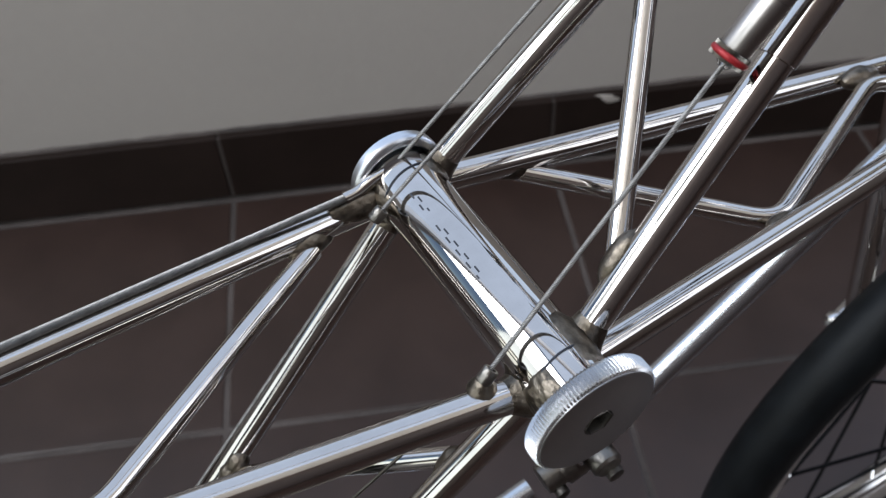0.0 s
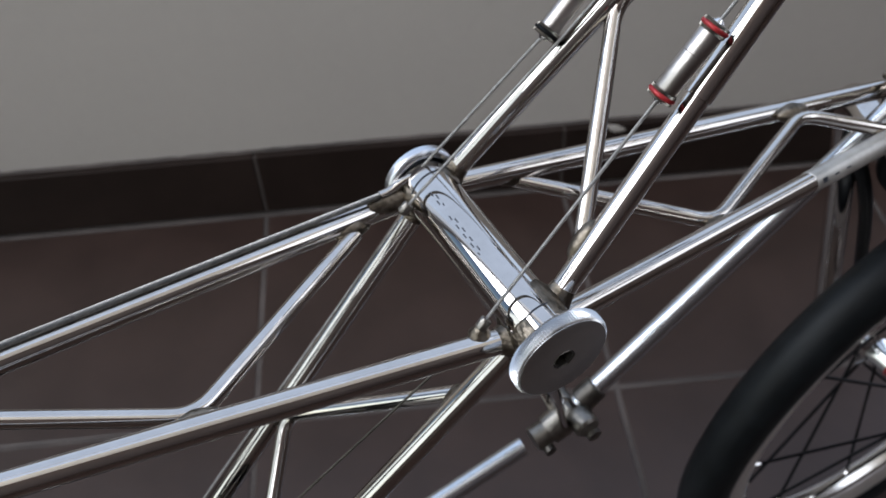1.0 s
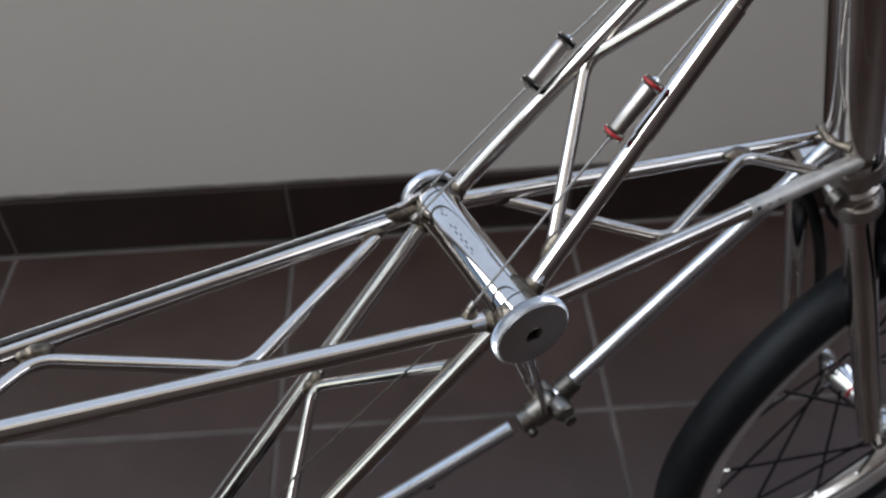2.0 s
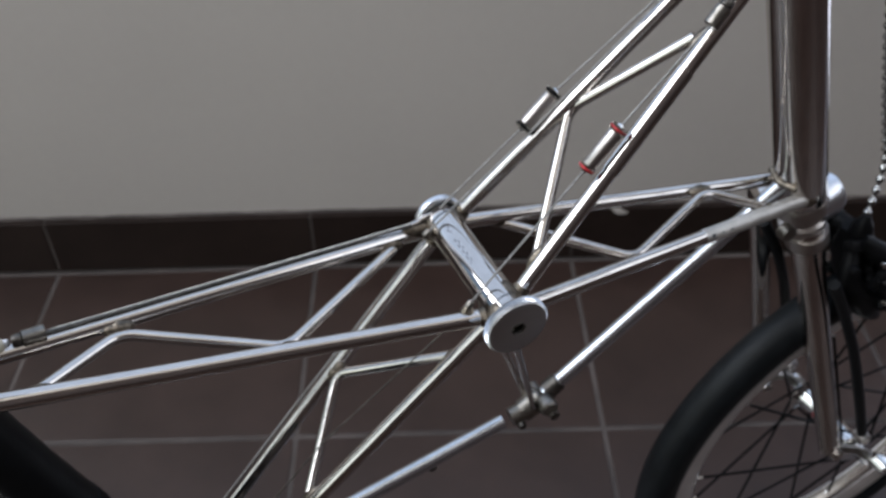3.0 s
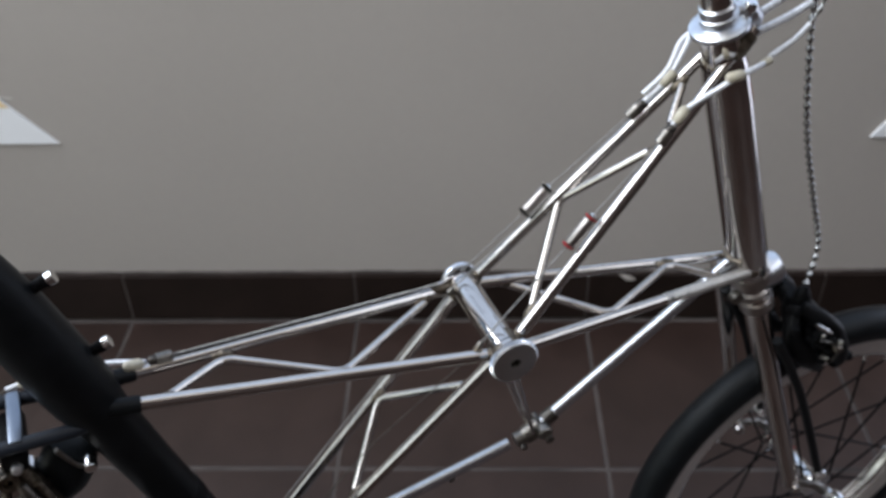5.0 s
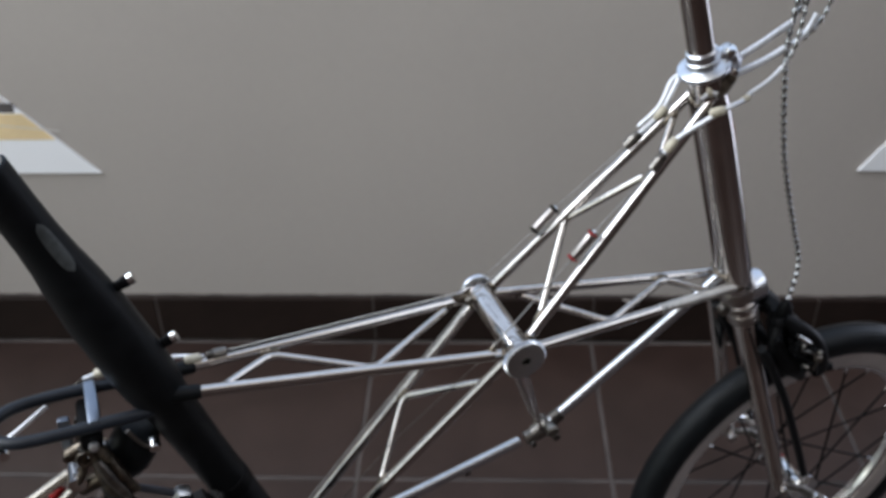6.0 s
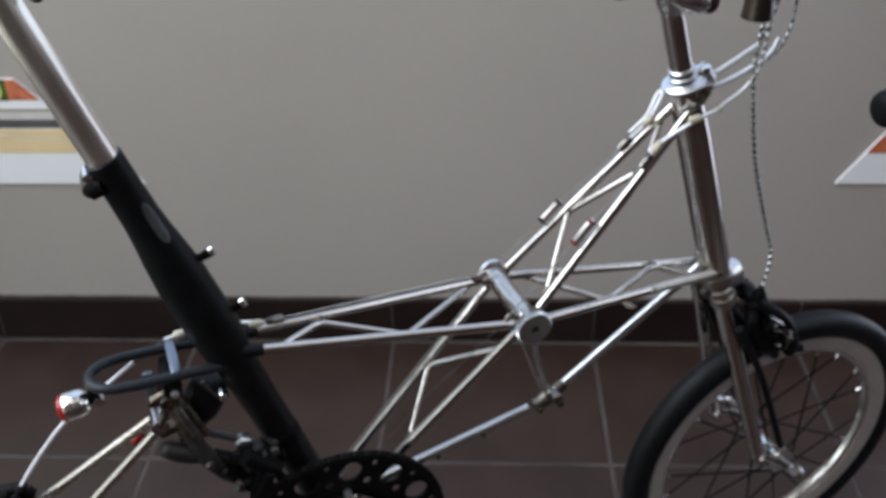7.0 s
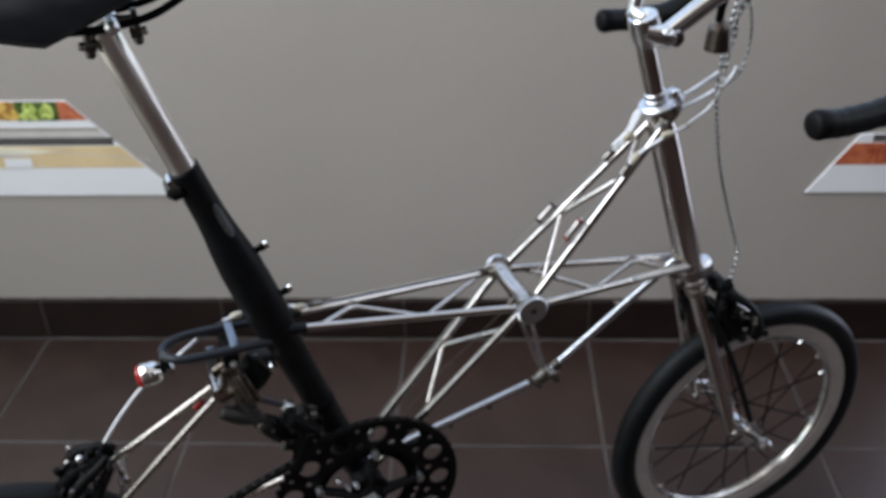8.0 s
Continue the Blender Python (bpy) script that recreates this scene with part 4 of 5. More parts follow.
bike("rear_arm", Shape().sweep([(0.146, 0.010, 0.322), (0.152, 0.014, 0.345), (0.160, 0.016, 0.372)], [0.008, 0.0075, 0.007], 18), CHROME, parent=stem)
bike("upper_arm", Shape().sweep([(0.298, -0.010, 0.374), (0.310, -0.004, 0.392), (0.314, 0.0, 0.416)], [0.0108, 0.0112, 0.014], 20), CHROME, parent=stem)
bar = bike("handlebar", Shape().sweep([(0.314, -0.205, 0.434), (0.314, -0.06, 0.418), (0.314, 0.06, 0.418), (0.314, 0.205, 0.434)], 0.0132, 24), ALLOY, "silver drop handlebar with black tape")
for s, w0, u0 in ((-1, 0.262, 0.244), (1, 0.243, 0.227)):
    v = 0.200 * s
    pts = smooth_path([(0.314, v, 0.434), (0.360, v, 0.434), (0.404, v, 0.404), (0.412, v, 0.345), (0.384, v, 0.286), (0.335, v, w0 + 0.002), (0.278, v, w0 - 0.003), (u0, v, w0)], 8)
    wrap = Shape().sweep(pts, [0.0150 + 0.0006 * (i % 3 == 0) for i in range(len(pts))], 24)
    bike("taped_drop", wrap, TAPE, "black wrapped drop of the handlebar", bar)
    q = Vector((u0, v, w0))
    bike("end_plug", Shape().sweep([q + Vector((-x, 0, 0)) for x in (-0.004, 0.001, 0.005, 0.0085, 0.0108, 0.0120)], [0.0154, 0.0161, 0.0158, 0.0142, 0.0108, 0.0045], 24), BLACK_METAL, parent=bar)
    lever = bike("brake_lever", Shape().sweep(smooth_path([(0.400, v, 0.430), (0.440, v, 0.452), (0.456, v, 0.425), (0.452, v * 1.03, 0.365), (0.430, v * 1.04, 0.310)], 6), [0.016 - 0.00045 * i for i in range(25)], 14, flat=(1, 0.7)), BLACK_METAL, "black brake lever")
bell = bike("bell", Shape().lathe([(0.0030, 0.020), (0.0046, 0.0185), (0.0056, 0.016), (0.0100, 0.0130), (0.0128, 0.007), (0.0142, -0.004), (0.0152, -0.0145), (0.0158, -0.0175), (0.0140, -0.0175), (0.0112, -0.005), (0.0040, 0.006)], (0.2510, -0.010, 0.2915), (-0.05, 0, 1), 32), BRONZE, "dark bronze cup-shaped bell under the stem")
bike("bell_stalk", Shape().sweep([(0.2485, -0.010, 0.308), (0.2496, -0.010, 0.322), (0.253, -0.011, 0.340)], 0.0048, 14), BLACK_METAL, parent=bell)

# front brake
brake = bike("front_brake", limb([(0.328, -0.004, -0.086), (0.336, -0.006, -0.106), (0.350, -0.006, -0.130), (0.366, -0.004, -0.152)], [0.007, 0.016, 0.021, 0.013]), BLACK_METAL, "black dual-pivot rim brake")
for s in (1, -1):
    outer = [(0.322, s * 0.022, -0.086), (0.338, s * 0.032, -0.098), (0.354, s * 0.036, -0.116), (0.369, s * 0.036, -0.140), (0.379, s * 0.033, -0.163), (0.378, s * 0.031, -0.176)]
    bike("brake_arm", limb(outer, [0.006, 0.0090, 0.0110, 0.0100, 0.0090, 0.0055]), BLACK_METAL, parent=brake)
    inner = [(0.318, s * 0.020, -0.096), (0.313, s * 0.028, -0.112), (0.320, s * 0.031, -0.130), (0.338, s * 0.032, -0.150), (0.358, s * 0.030, -0.172)]
    bike("brake_arm", limb(inner, [0.006, 0.0085, 0.0105, 0.0115, 0.0065]), BLACK_METAL, parent=brake)
    bike("brake_shoe", Shape().sweep([(0.352, s * 0.020, -0.160), (0.356, s * 0.020, -0.162), (0.396, s * 0.020, -0.181), (0.401, s * 0.020, -0.184)], [0.003, 0.0062, 0.0062, 0.003], 12), RUBBER, parent=brake)
    bike("shoe_bolt", bolt((0.379, s * 0.026, -0.172), (0, s, 0), 0.0042, 0.010), BLACK_METAL, parent=brake)
    bike("shoe_end", bolt((0.394, s * 0.026, -0.176), (0.7, s * 0.3, 0.1), 0.0052, 0.010), BLACK_METAL, parent=brake)
    bike("arm_pin", bolt((0.358, s * 0.044, -0.134), (0, s, 0), 0.0048, 0.006), BRAZE if s < 0 else BLACK_METAL, "yellowed steel pivot pin" if s < 0 else "", brake)
    bike("arm_bolt", bolt((0.314, s * 0.024, -0.106), (-0.3, s, 0.2), 0.0046, 0.014), BLACK_METAL, parent=brake)
    for du, dw, r in ((0.346, -0.148, 0.0052), (0.330, -0.118, 0.0048), (0.345, -0.122, 0.0044)):
        bike("arm_screw", bolt((du, s * 0.034, dw), (0.1, s, 0.1), r, 0.012), BLACK_METAL, parent=brake)
bike("cross_yoke", Shape().sweep([(0.336, -0.034, -0.100), (0.336, 0.0, -0.096), (0.336, 0.034, -0.100)], [0.008, 0.0075, 0.008], 14), BLACK_METAL, parent=brake)
bike("cable_tower", limb([(0.329, -0.014, -0.070), (0.328, -0.014, -0.078), (0.329, -0.014, -0.090), (0.334, -0.014, -0.104)], [0.0030, 0.0075, 0.0100, 0.0130]), BLACK_METAL, parent=brake)
bike("release_lever", Shape().sweep(smooth_path([(0.322, -0.045, -0.0911), (0.332, -0.048, -0.0985), (0.3416, -0.047, -0.1063)], 5), [0.0016, 0.0020, 0.0022, 0.0022, 0.0022, 0.0022, 0.0022, 0.0022, 0.0020, 0.0020, 0.0018], 10), CHROME, parent=brake)

for k in range(18):
    u = 0.316 + 0.0036 * k
    m = pose(u, random.uniform(-0.048, -0.018), -0.094 - 1.05 * (u - 0.316) + random.uniform(-0.014, 0.016), random.uniform(-60, 60), random.uniform(-60, 60), random.uniform(-60, 60))
    bike("brake_piece", Shape().box(m, random.uniform(0.006, 0.014), random.uniform(0.004, 0.009), random.uniform(0.005, 0.012), 0.0012), BLACK_METAL, parent=brake)
for u, w, r in ((0.3525, -0.121, 0.0026), (0.3400, -0.137, 0.0022), (0.3265, -0.103, 0.0022)):
    bike("adjuster_screw", bolt((u, -0.046, w), (0.2, -1, 0.3), r, 0.008), WORN_STEEL, parent=brake)
bike("return_spring", Shape().sweep(smooth_path([(0.330, -0.047, -0.112), (0.344, -0.050, -0.118), (0.354, -0.050, -0.132), (0.356, -0.046, -0.150)], 5), 0.0012, 8), WORN_STEEL, parent=brake)

# leading links and axle ends
AX = Vector(WHEEL)
for s, end in ((-1, NEAR_END), (1, FAR_END)):
    v = s * 0.050
    bike("reaction_rod", Shape().sweep(smooth_path([(0.284, v * 0.8, -0.101), (0.299, v * 0.8, -0.125), (0.315, v * 0.8, -0.154), (0.335, v * 0.86, -0.195), (0.362, v * 0.95, -0.262), (0.388, v, -0.328)], 4), 0.0046, 14), BLACK, "black rod beside the wheel")
    link = bike("fork_link", Shape().sweep([end + Vector((-0.004, 0, 0.002)), end + Vector((0.014, 0.002 * s, -0.006)), Vector((0.388, v, -0.350)), Vector((AX.x, v, AX.z))], [0.0060, 0.0042, 0.0042, 0.0058], 16), WORN_STEEL, "grey steel leading link")
    bike("link_bolt", Shape().sweep([end + Vector((0, -0.007, 0)), end + Vector((0, -0.013, 0)), end + Vector((0, -0.0145, 0))], [0.0062, 0.0062, 0.004], 16), STEEL, parent=link)
    bike("axle_nut", Shape().lathe([(0.005, 0.0), (0.0078, 0.001), (0.0078, 0.008), (0.005, 0.010), (0.003, 0.011)], (AX.x, v, AX.z), (0, s, 0), 20), CHROME, parent=link)
    bike("rod_end", Shape().sweep([(0.388, v - 0.006, -0.330), (0.388, v + 0.006, -0.330)], 0.0062, 16), BRUSHED, parent=link)
bike("quick_release", Shape().sweep(smooth_path([(0.412, 0.064, -0.368), (0.400, 0.068, -0.352), (0.372, 0.066, -0.336), (0.345, 0.060, -0.332)], 5), [0.006 - 0.0001 * i for i in range(16)], 14), CHROME, "bright quick-release lever")
bike("release_ball", Shape().lathe([(0.001, -0.006), (0.0048, -0.004), (0.0060, 0), (0.0048, 0.004), (0.001, 0.006)], (0.340, 0.060, -0.332), (1, 0, 0), 16), CHROME)
bike("release_nut", Shape().sweep([(0.412, -0.060, -0.368), (0.412, -0.070, -0.368), (0.416, -0.073, -0.372)], [0.008, 0.0075, 0.004], 16), CHROME)
hubwheel = [o for o in bicycle.children if o.name.startswith("front_wheel")][0]
part("red_band", Shape().lathe([(0.0100, 0.0), (0.0102, 0.0), (0.0102, 0.003), (0.0100, 0.003)], (0, 0.010, 0), (0, 1, 0), 24, closed=True), RED, hubwheel)

sleeve((-0.334, 0.034, 0.0235), (-1, 0, -0.1), 0.0044, 0.007)
bike("red_clip", Shape().sweep([(-0.2825, 0.020, 0.0190), (-0.2815, 0.020, 0.0147), (-0.2810, 0.020, 0.0100)], [0.0026, 0.0034, 0.0026], 10), RED_LENS, "small orange-red clip")
# rear carrier loop and lamp
loop = smooth_path([(-0.286, -0.006, 0.010), (-0.306, -0.016, 0.014), (-0.345, -0.0175, 0.0160), (-0.385, -0.0175, 0.0165), (-0.408, -0.0135, 0.0170), (-0.421, -0.002, 0.0175), (-0.421, 0.012, 0.0175), (-0.408, 0.0235, 0.0170), (-0.385, 0.0275, 0.0165), (-0.345, 0.0275, 0.0155), (-0.306, 0.0240, 0.0130), (-0.286, 0.008, 0.010)], 8)
carrier = bike("carrier_loop", Shape().sweep(loop, 0.0051, 18), BLUE_BLACK, "black tubular carrier loop behind the seat tube")
bike("cross_strap", Shape().box(pose(-0.346, 0.005, 0.0200, 0, 4, 0), 0.0095, 0.050, 0.005, 0.002), BLUE_ALLOY, "blue-grey metal cross strap", carrier)
bike("under_plate", Shape().box(pose(-0.352, 0.004, 0.000, 0, 8, 0), 0.018, 0.046, 0.018, 0.004), BLACK_METAL, parent=carrier)
lamp = bike("rear_lamp", Shape().lathe([(0.005, 0.016), (0.0096, 0.0145), (0.0132, 0.0096), (0.0138, 0.0032), (0.0132, 0.0028), (0.0132, 0.0012), (0.0138, 0.0008), (0.0138, -0.0064), (0.0132, -0.0072)], (-0.4425, 0.010, -0.0115), (1, 0, 0.10), 32), CHROME, "round chrome rear lamp with a red lens")
bike("lens", Shape().lathe([(0.0128, -0.0056), (0.0130, -0.008), (0.0120, -0.0112), (0.0088, -0.0132), (0.0024, -0.014)], (-0.4425, 0.010, -0.0115), (1, 0, 0.10), 32), RED_LENS, "red lens", lamp)
bike("lamp_bracket", Shape().sweep([(-0.430, 0.010, -0.011), (-0.423, 0.010, -0.006), (-0.422, 0.010, 0.012)], [0.006, 0.0056, 0.005], 14), BLACK_METAL, parent=lamp)
bike("bracket_bolt", Shape().sweep([(-0.418, -0.002, -0.006), (-0.418, 0.008, -0.006)], 0.0048, 14), CHROME, parent=lamp)

# rear suspension block and trailing fork
block = bike("rubber_spring", Shape().lathe([(0.007, -0.026), (0.0140, -0.024), (0.0185, -0.013), (0.0200, 0.0), (0.0190, 0.012), (0.0160, 0.020), (0.010, 0.022)], (-0.325, 0.004, -0.036), (0.45, 0, 0.9), 32), RUBBER, "black rubber suspension cone")
for p, q, r, mat in (((-0.372, -0.013), (-0.352, -0.007), 0.0062, BRAZE), ((-0.364, -0.028), (-0.349, -0.032), 0.0075, STEEL), ((-0.351, -0.045), (-0.368, -0.054), 0.0070, BRAZE), ((-0.346, -0.066), (-0.340, -0.076), 0.0055, STEEL)):
    bike("linkage", Shape().sweep([(p[0], -0.016, p[1]), (p[0], -0.012, p[1]), (q[0], -0.010, q[1]), (q[0], 0.012, q[1])], [r * 0.7, r, r, r * 0.8], 16), mat, "stained brazed suspension linkage")
bike("casting", limb([(-0.352, -0.012, -0.010), (-0.347, -0.014, -0.034), (-0.344, -0.013, -0.052), (-0.346, -0.012, -0.068), (-0.352, -0.012, -0.076)], [0.0065, 0.0105, 0.0125, 0.0115, 0.0075]), BRAZE, "stained steel suspension casting")
bike("casting_rib", limb([(-0.343, -0.022, -0.020), (-0.337, -0.025, -0.038), (-0.330, -0.022, -0.060)], [0.0030, 0.0042, 0.0040]), BRAZE)
bike("spring_bolt", bolt((-0.308, -0.010, -0.024), (0, -1, 0), 0.0052, 0.010), CHROME)
bike("spring_bolt", bolt((-0.351, -0.018, -0.003), (0, -0.9, 0.4), 0.0040, 0.008), ALLOY)
bike("pivot_ring", Shape().lathe([(0.0034, -0.003), (0.0068, -0.003), (0.0074, 0.0), (0.0068, 0.003), (0.0034, 0.003)], (-0.3595, -0.022, -0.0110), (0.1, -1, 0.2), 24, closed=True), BRAZE, "stained brazed pivot ring")
bike("casting_strap", limb([(-0.352, -0.025, -0.014), (-0.347, -0.028, -0.030), (-0.340, -0.027, -0.052), (-0.336, -0.024, -0.066)], [0.0032, 0.0044, 0.0046, 0.0036]), WORN_STEEL, "dull steel strap across the casting")
bike("spring_plate", Shape().box(pose(-0.3725, 0.014, -0.014, 0, 4, 0), 0.009, 0.006, 0.034, 0.0015), BLUE_ALLOY, "blue-grey steel plate behind the casting")
bike("spring_stay", Shape().sweep(smooth_path([(-0.308, -0.017, -0.024), (-0.316, -0.018, -0.017), (-0.325, -0.018, 0.002)], 4), 0.0018, 10), WORN_STEEL)
bike("spring_bridge", Shape().sweep([(-0.372, -0.016, -0.044), (-0.372, 0.016, -0.044)], 0.0075, 18), STEEL)
for s in (-1, 1):
    bike("plate_stay", Shape().sweep([(-0.360, s * 0.018, -0.004), (-0.364, s * 0.016, -0.028), (-0.372, s * 0.012, -0.046)], 0.0036, 12), BRAZE, "stained steel stay")
    top_end = Vector((-0.369, s * 0.009, -0.047))
    mid = Vector((-0.495, -0.030, -0.146)) if s < 0 else Vector((-0.520, 0.006, -0.130))
    bike("trailing_tube", Shape().sweep([top_end, mid, Vector((REAR[0], s * 0.060, REAR[2] + 0.012))] if s < 0 else [top_end, mid, mid + Vector((-0.004, 0.0003, -0.0025))], 0.0048, 16), SATIN_TUBE)
    bike("trailing_tube", Shape().sweep([(-0.300, s * 0.030, -0.250), (-0.45, s * 0.045, -0.290), (REAR[0], s * 0.060, REAR[2])], 0.0050, 16), SATIN_TUBE)
bike("fork_bridge", Shape().sweep([(-0.490, -0.026, -0.128), (-0.496, 0.0, -0.132), (-0.500, 0.026, -0.134)], 0.0042, 14), STEEL)
reflector = bike("reflector_arm", Shape().sweep([(-0.370, 0.016, -0.052), (-0.388, 0.020, -0.074)], 0.0046, 16), ALLOY)
bike("red_reflector", Shape().sweep([(-0.388, 0.020, -0.074), (-0.396, 0.020, -0.0830), (-0.399, 0.020, -0.086)], [0.0050, 0.0062, 0.0045], 18), RED_LENS, "small red reflector", reflector)
# rear brake
rb = bike("rear_brake", limb([(-0.560, 0.0, -0.132), (-0.546, 0.0, -0.118), (-0.528, 0.0, -0.112), (-0.510, 0.0, -0.104)], [0.008, 0.011, 0.012, 0.007]), BLACK_METAL, "black rim brake over the rear tyre")
for s in (1, -1):
    bike("brake_arm", limb([(-0.506, s * 0.012, -0.096), (-0.520, s * 0.020, -0.104), (-0.538, s * 0.028, -0.112), (-0.552, s * 0.032, -0.128), (-0.558, s * 0.031, -0.148)], [0.0045, 0.0058, 0.0070, 0.0062, 0.0050]), BLACK_METAL, parent=rb)
    bike("brake_arm", limb([(-0.504, s * 0.012, -0.112), (-0.516, s * 0.022, -0.122), (-0.526, s * 0.029, -0.136), (-0.532, s * 0.030, -0.150)], [0.0050, 0.0068, 0.0070, 0.0052]), BLACK_METAL, parent=rb)
    bike("brake_shoe", Shape().sweep([(-0.578, s * 0.020, -0.156), (-0.574, s * 0.020, -0.154), (-0.536, s * 0.020, -0.140), (-0.532, s * 0.020, -0.139)], [0.003, 0.006, 0.006, 0.003], 12), RUBBER, parent=rb)
    bike("arm_bolt", bolt((-0.548, s * 0.034, -0.112), (0, s, 0.4), 0.0032, 0.006), WORN_STEEL, parent=rb)
    bike("arm_bolt", bolt((-0.523, s * 0.026, -0.116), (0, s, 0.3), 0.0040, 0.010), BLACK_METAL, parent=rb)
for u, w, r, mat in ((-0.561, -0.106, 0.0046, BLACK_METAL), (-0.551, -0.099, 0.0030, CHROME), (-0.543, -0.103, 0.0052, BLACK_METAL), (-0.5365, -0.098, 0.0042, ALLOY), (-0.529, -0.101, 0.0050, BLACK_METAL), (-0.522, -0.092, 0.0046, BLACK_METAL), (-0.514, -0.098, 0.0052, BLACK_METAL), (-0.507, -0.087, 0.0050, BLACK_METAL), (-0.500, -0.094, 0.0042, BLACK_METAL)):
    lean = random.uniform(-0.004, 0.004)
    bike("adjuster", Shape().sweep([(u - lean, 0.004, w - 0.014), (u, 0.0, w - 0.004), (u + lean * 0.6, -0.002, w + 0.002), (u + lean, -0.002, w + 0.0038)], [r * 0.9, r, r, r * 0.5], 7), mat, parent=rb, angle=20)
for k in range(14):
    u = -0.562 + 0.0048 * k
    m = pose(u, random.uniform(-0.026, 0.008), -0.122 + 0.42 * (u + 0.562) + random.uniform(-0.012, 0.006), random.uniform(-60, 60), random.uniform(-60, 60), random.uniform(-60, 60))
    bike("bracket_piece", Shape().box(m, random.uniform(0.006, 0.013), random.uniform(0.004, 0.009), random.uniform(0.005, 0.011), 0.0012), BLACK_METAL, parent=rb)
drop_rod = bike("drop_rod", Shape().sweep([(-0.4938, 0, -0.1216), (-0.4965, 0, -0.144), (-0.4997, 0, -0.1695)], 0.0048, 12), ALLOY, "pale metal rod behind the brake")
bike("rod_ring", Shape().sweep([(-0.4970, 0, -0.1475), (-0.4976, 0, -0.1515)], 0.0056, 16), CHROME, parent=drop_rod)
housing("rear_brake_cable", [along(RU0, RU1, 0.63, 1) + top, (-0.281, 0.030, 0.024), (-0.321, 0.036, 0.023), (-0.350, 0.035, 0.020)], 0.0021)
cable("inner_cable", [(-0.350, 0.035, 0.020), (-0.366, 0.033, 0.0135), (-0.382, 0.031, 0.005)], 0.0008, DARK_STEEL)
housing("rear_brake_cable", [(-0.382, 0.031, 0.005), (-0.404, 0.026, -0.006), (-0.430, 0.018, -0.017), (-0.457, 0.010, -0.032), (-0.485, 0.005, -0.060), (-0.507, 0.0, -0.086)], 0.0021)

# drivetrain
CRANK = (-0.216, 0, -0.238)
bottom = bike("bottom_bracket", Shape().lathe([(0.016, -0.036), (0.020, -0.035), (0.020, 0.035), (0.016, 0.036)], (BB[0], 0, BB[2]), (0, 1, 0), 32), BLACK)
chainset = bike("chainset", Shape().lathe([(0.012, -0.062), (0.016, -0.060), (0.018, -0.052), (0.028, -0.050), (0.030, -0.046), (0.012, -0.044)], (CRANK[0], 0, CRANK[2]), (0, 1, 0), 36), BLACK_METAL, "black crank spider with drilled chainrings")


def chainring(radius, v, inner, teeth, holes):
    """A flat toothed plate with a ring of round windows."""
    bm = bmesh.new()
    outer = []
    n = teeth * 4
    for k in range(n):
        a = 2 * math.pi * k / n
        r = radius - (0.0052 if k % 4 in (0, 3) else 0.0)
        outer.append(bm.verts.new((r * math.cos(a), 0, r * math.sin(a))))
    edges = [bm.edges.new((outer[k], outer[(k + 1) % n])) for k in range(n)]

    def loop(cx, cz, r, m):
        p = [bm.verts.new((cx + r * math.cos(2 * math.pi * k / m), 0, cz + r * math.sin(2 * math.pi * k / m))) for k in range(m)]
        edges.extend(bm.edges.new((p[k], p[(k + 1) % m])) for k in range(m))

    loop(0, 0, inner, 48)
    for a, rr, r in holes:
        loop(rr * math.cos(a), rr * math.sin(a), r, 20)
    bmesh.ops.triangle_fill(bm, use_beauty=True, use_dissolve=False, edges=edges)
    got = bmesh.ops.extrude_face_region(bm, geom=bm.faces[:])
    for g in got["geom"]:
        if isinstance(g, bmesh.types.BMVert):
            g.co.y += 0.003
    bmesh.ops.recalc_face_normals(bm, faces=bm.faces[:])
    bm.verts.index_update()
    sh = Shape().add([Vector((q.co.x + CRANK[0], q.co.y + v, q.co.z + CRANK[2])) for q in bm.verts], [[q.index for q in f.verts] for f in bm.faces])
    bm.free()
    return sh


big = [(2 * math.pi * (k + 0.86) / 13, 0.0985, 0.0128) for k in range(13)]
small = [(2 * math.pi * (k + 0.36) / 13, 0.1095, 0.0034) for k in range(13)] + [(2 * math.pi * (k + 0.36) / 13, 0.0850, 0.0046) for k in range(13)]
bike("chainring", chainring(0.1235, -0.048, 0.072, 58, big + small), BLACK_METAL, "black drilled chainring", chainset, angle=25)
bike("chainring", chainring(0.0755, -0.039, 0.056, 36, []), BLACK_METAL, "black inner chainring", chainset, angle=25)
for k in range(5):
    a = 2 * math.pi * (k + 0.1) / 5
    d = Vector((math.cos(a), 0, math.sin(a)))
    c = Vector((CRANK[0], -0.051, CRANK[2]))
    arm = bike("spider_arm", Shape().sweep([c + d * 0.018, c + d * 0.046, c + d * 0.072], [0.010, 0.0075, 0.0072], 12, flat=(1, 0.6)), BLACK_METAL, parent=chainset)
    bike("ring_bolt", Shape().sweep([c + d * 0.070 + Vector((0, 0.004, 0)), c + d * 0.070 - Vector((0, 0.007, 0))], 0.0046, 14), ALLOY, parent=chainset)
for s, d in ((-1, Vector((0.3156, 0, -0.949))),):
    c = Vector((CRANK[0], s * 0.062, CRANK[2]))
    crank = bike("crank_arm", Shape().sweep([c - d * 0.012, c, c + d * 0.08, c + d * 0.16, c + d * 0.172], [0.010, 0.0135, 0.0095, 0.0100, 0.006], 16), ALLOY, "silver crank arm", chainset)
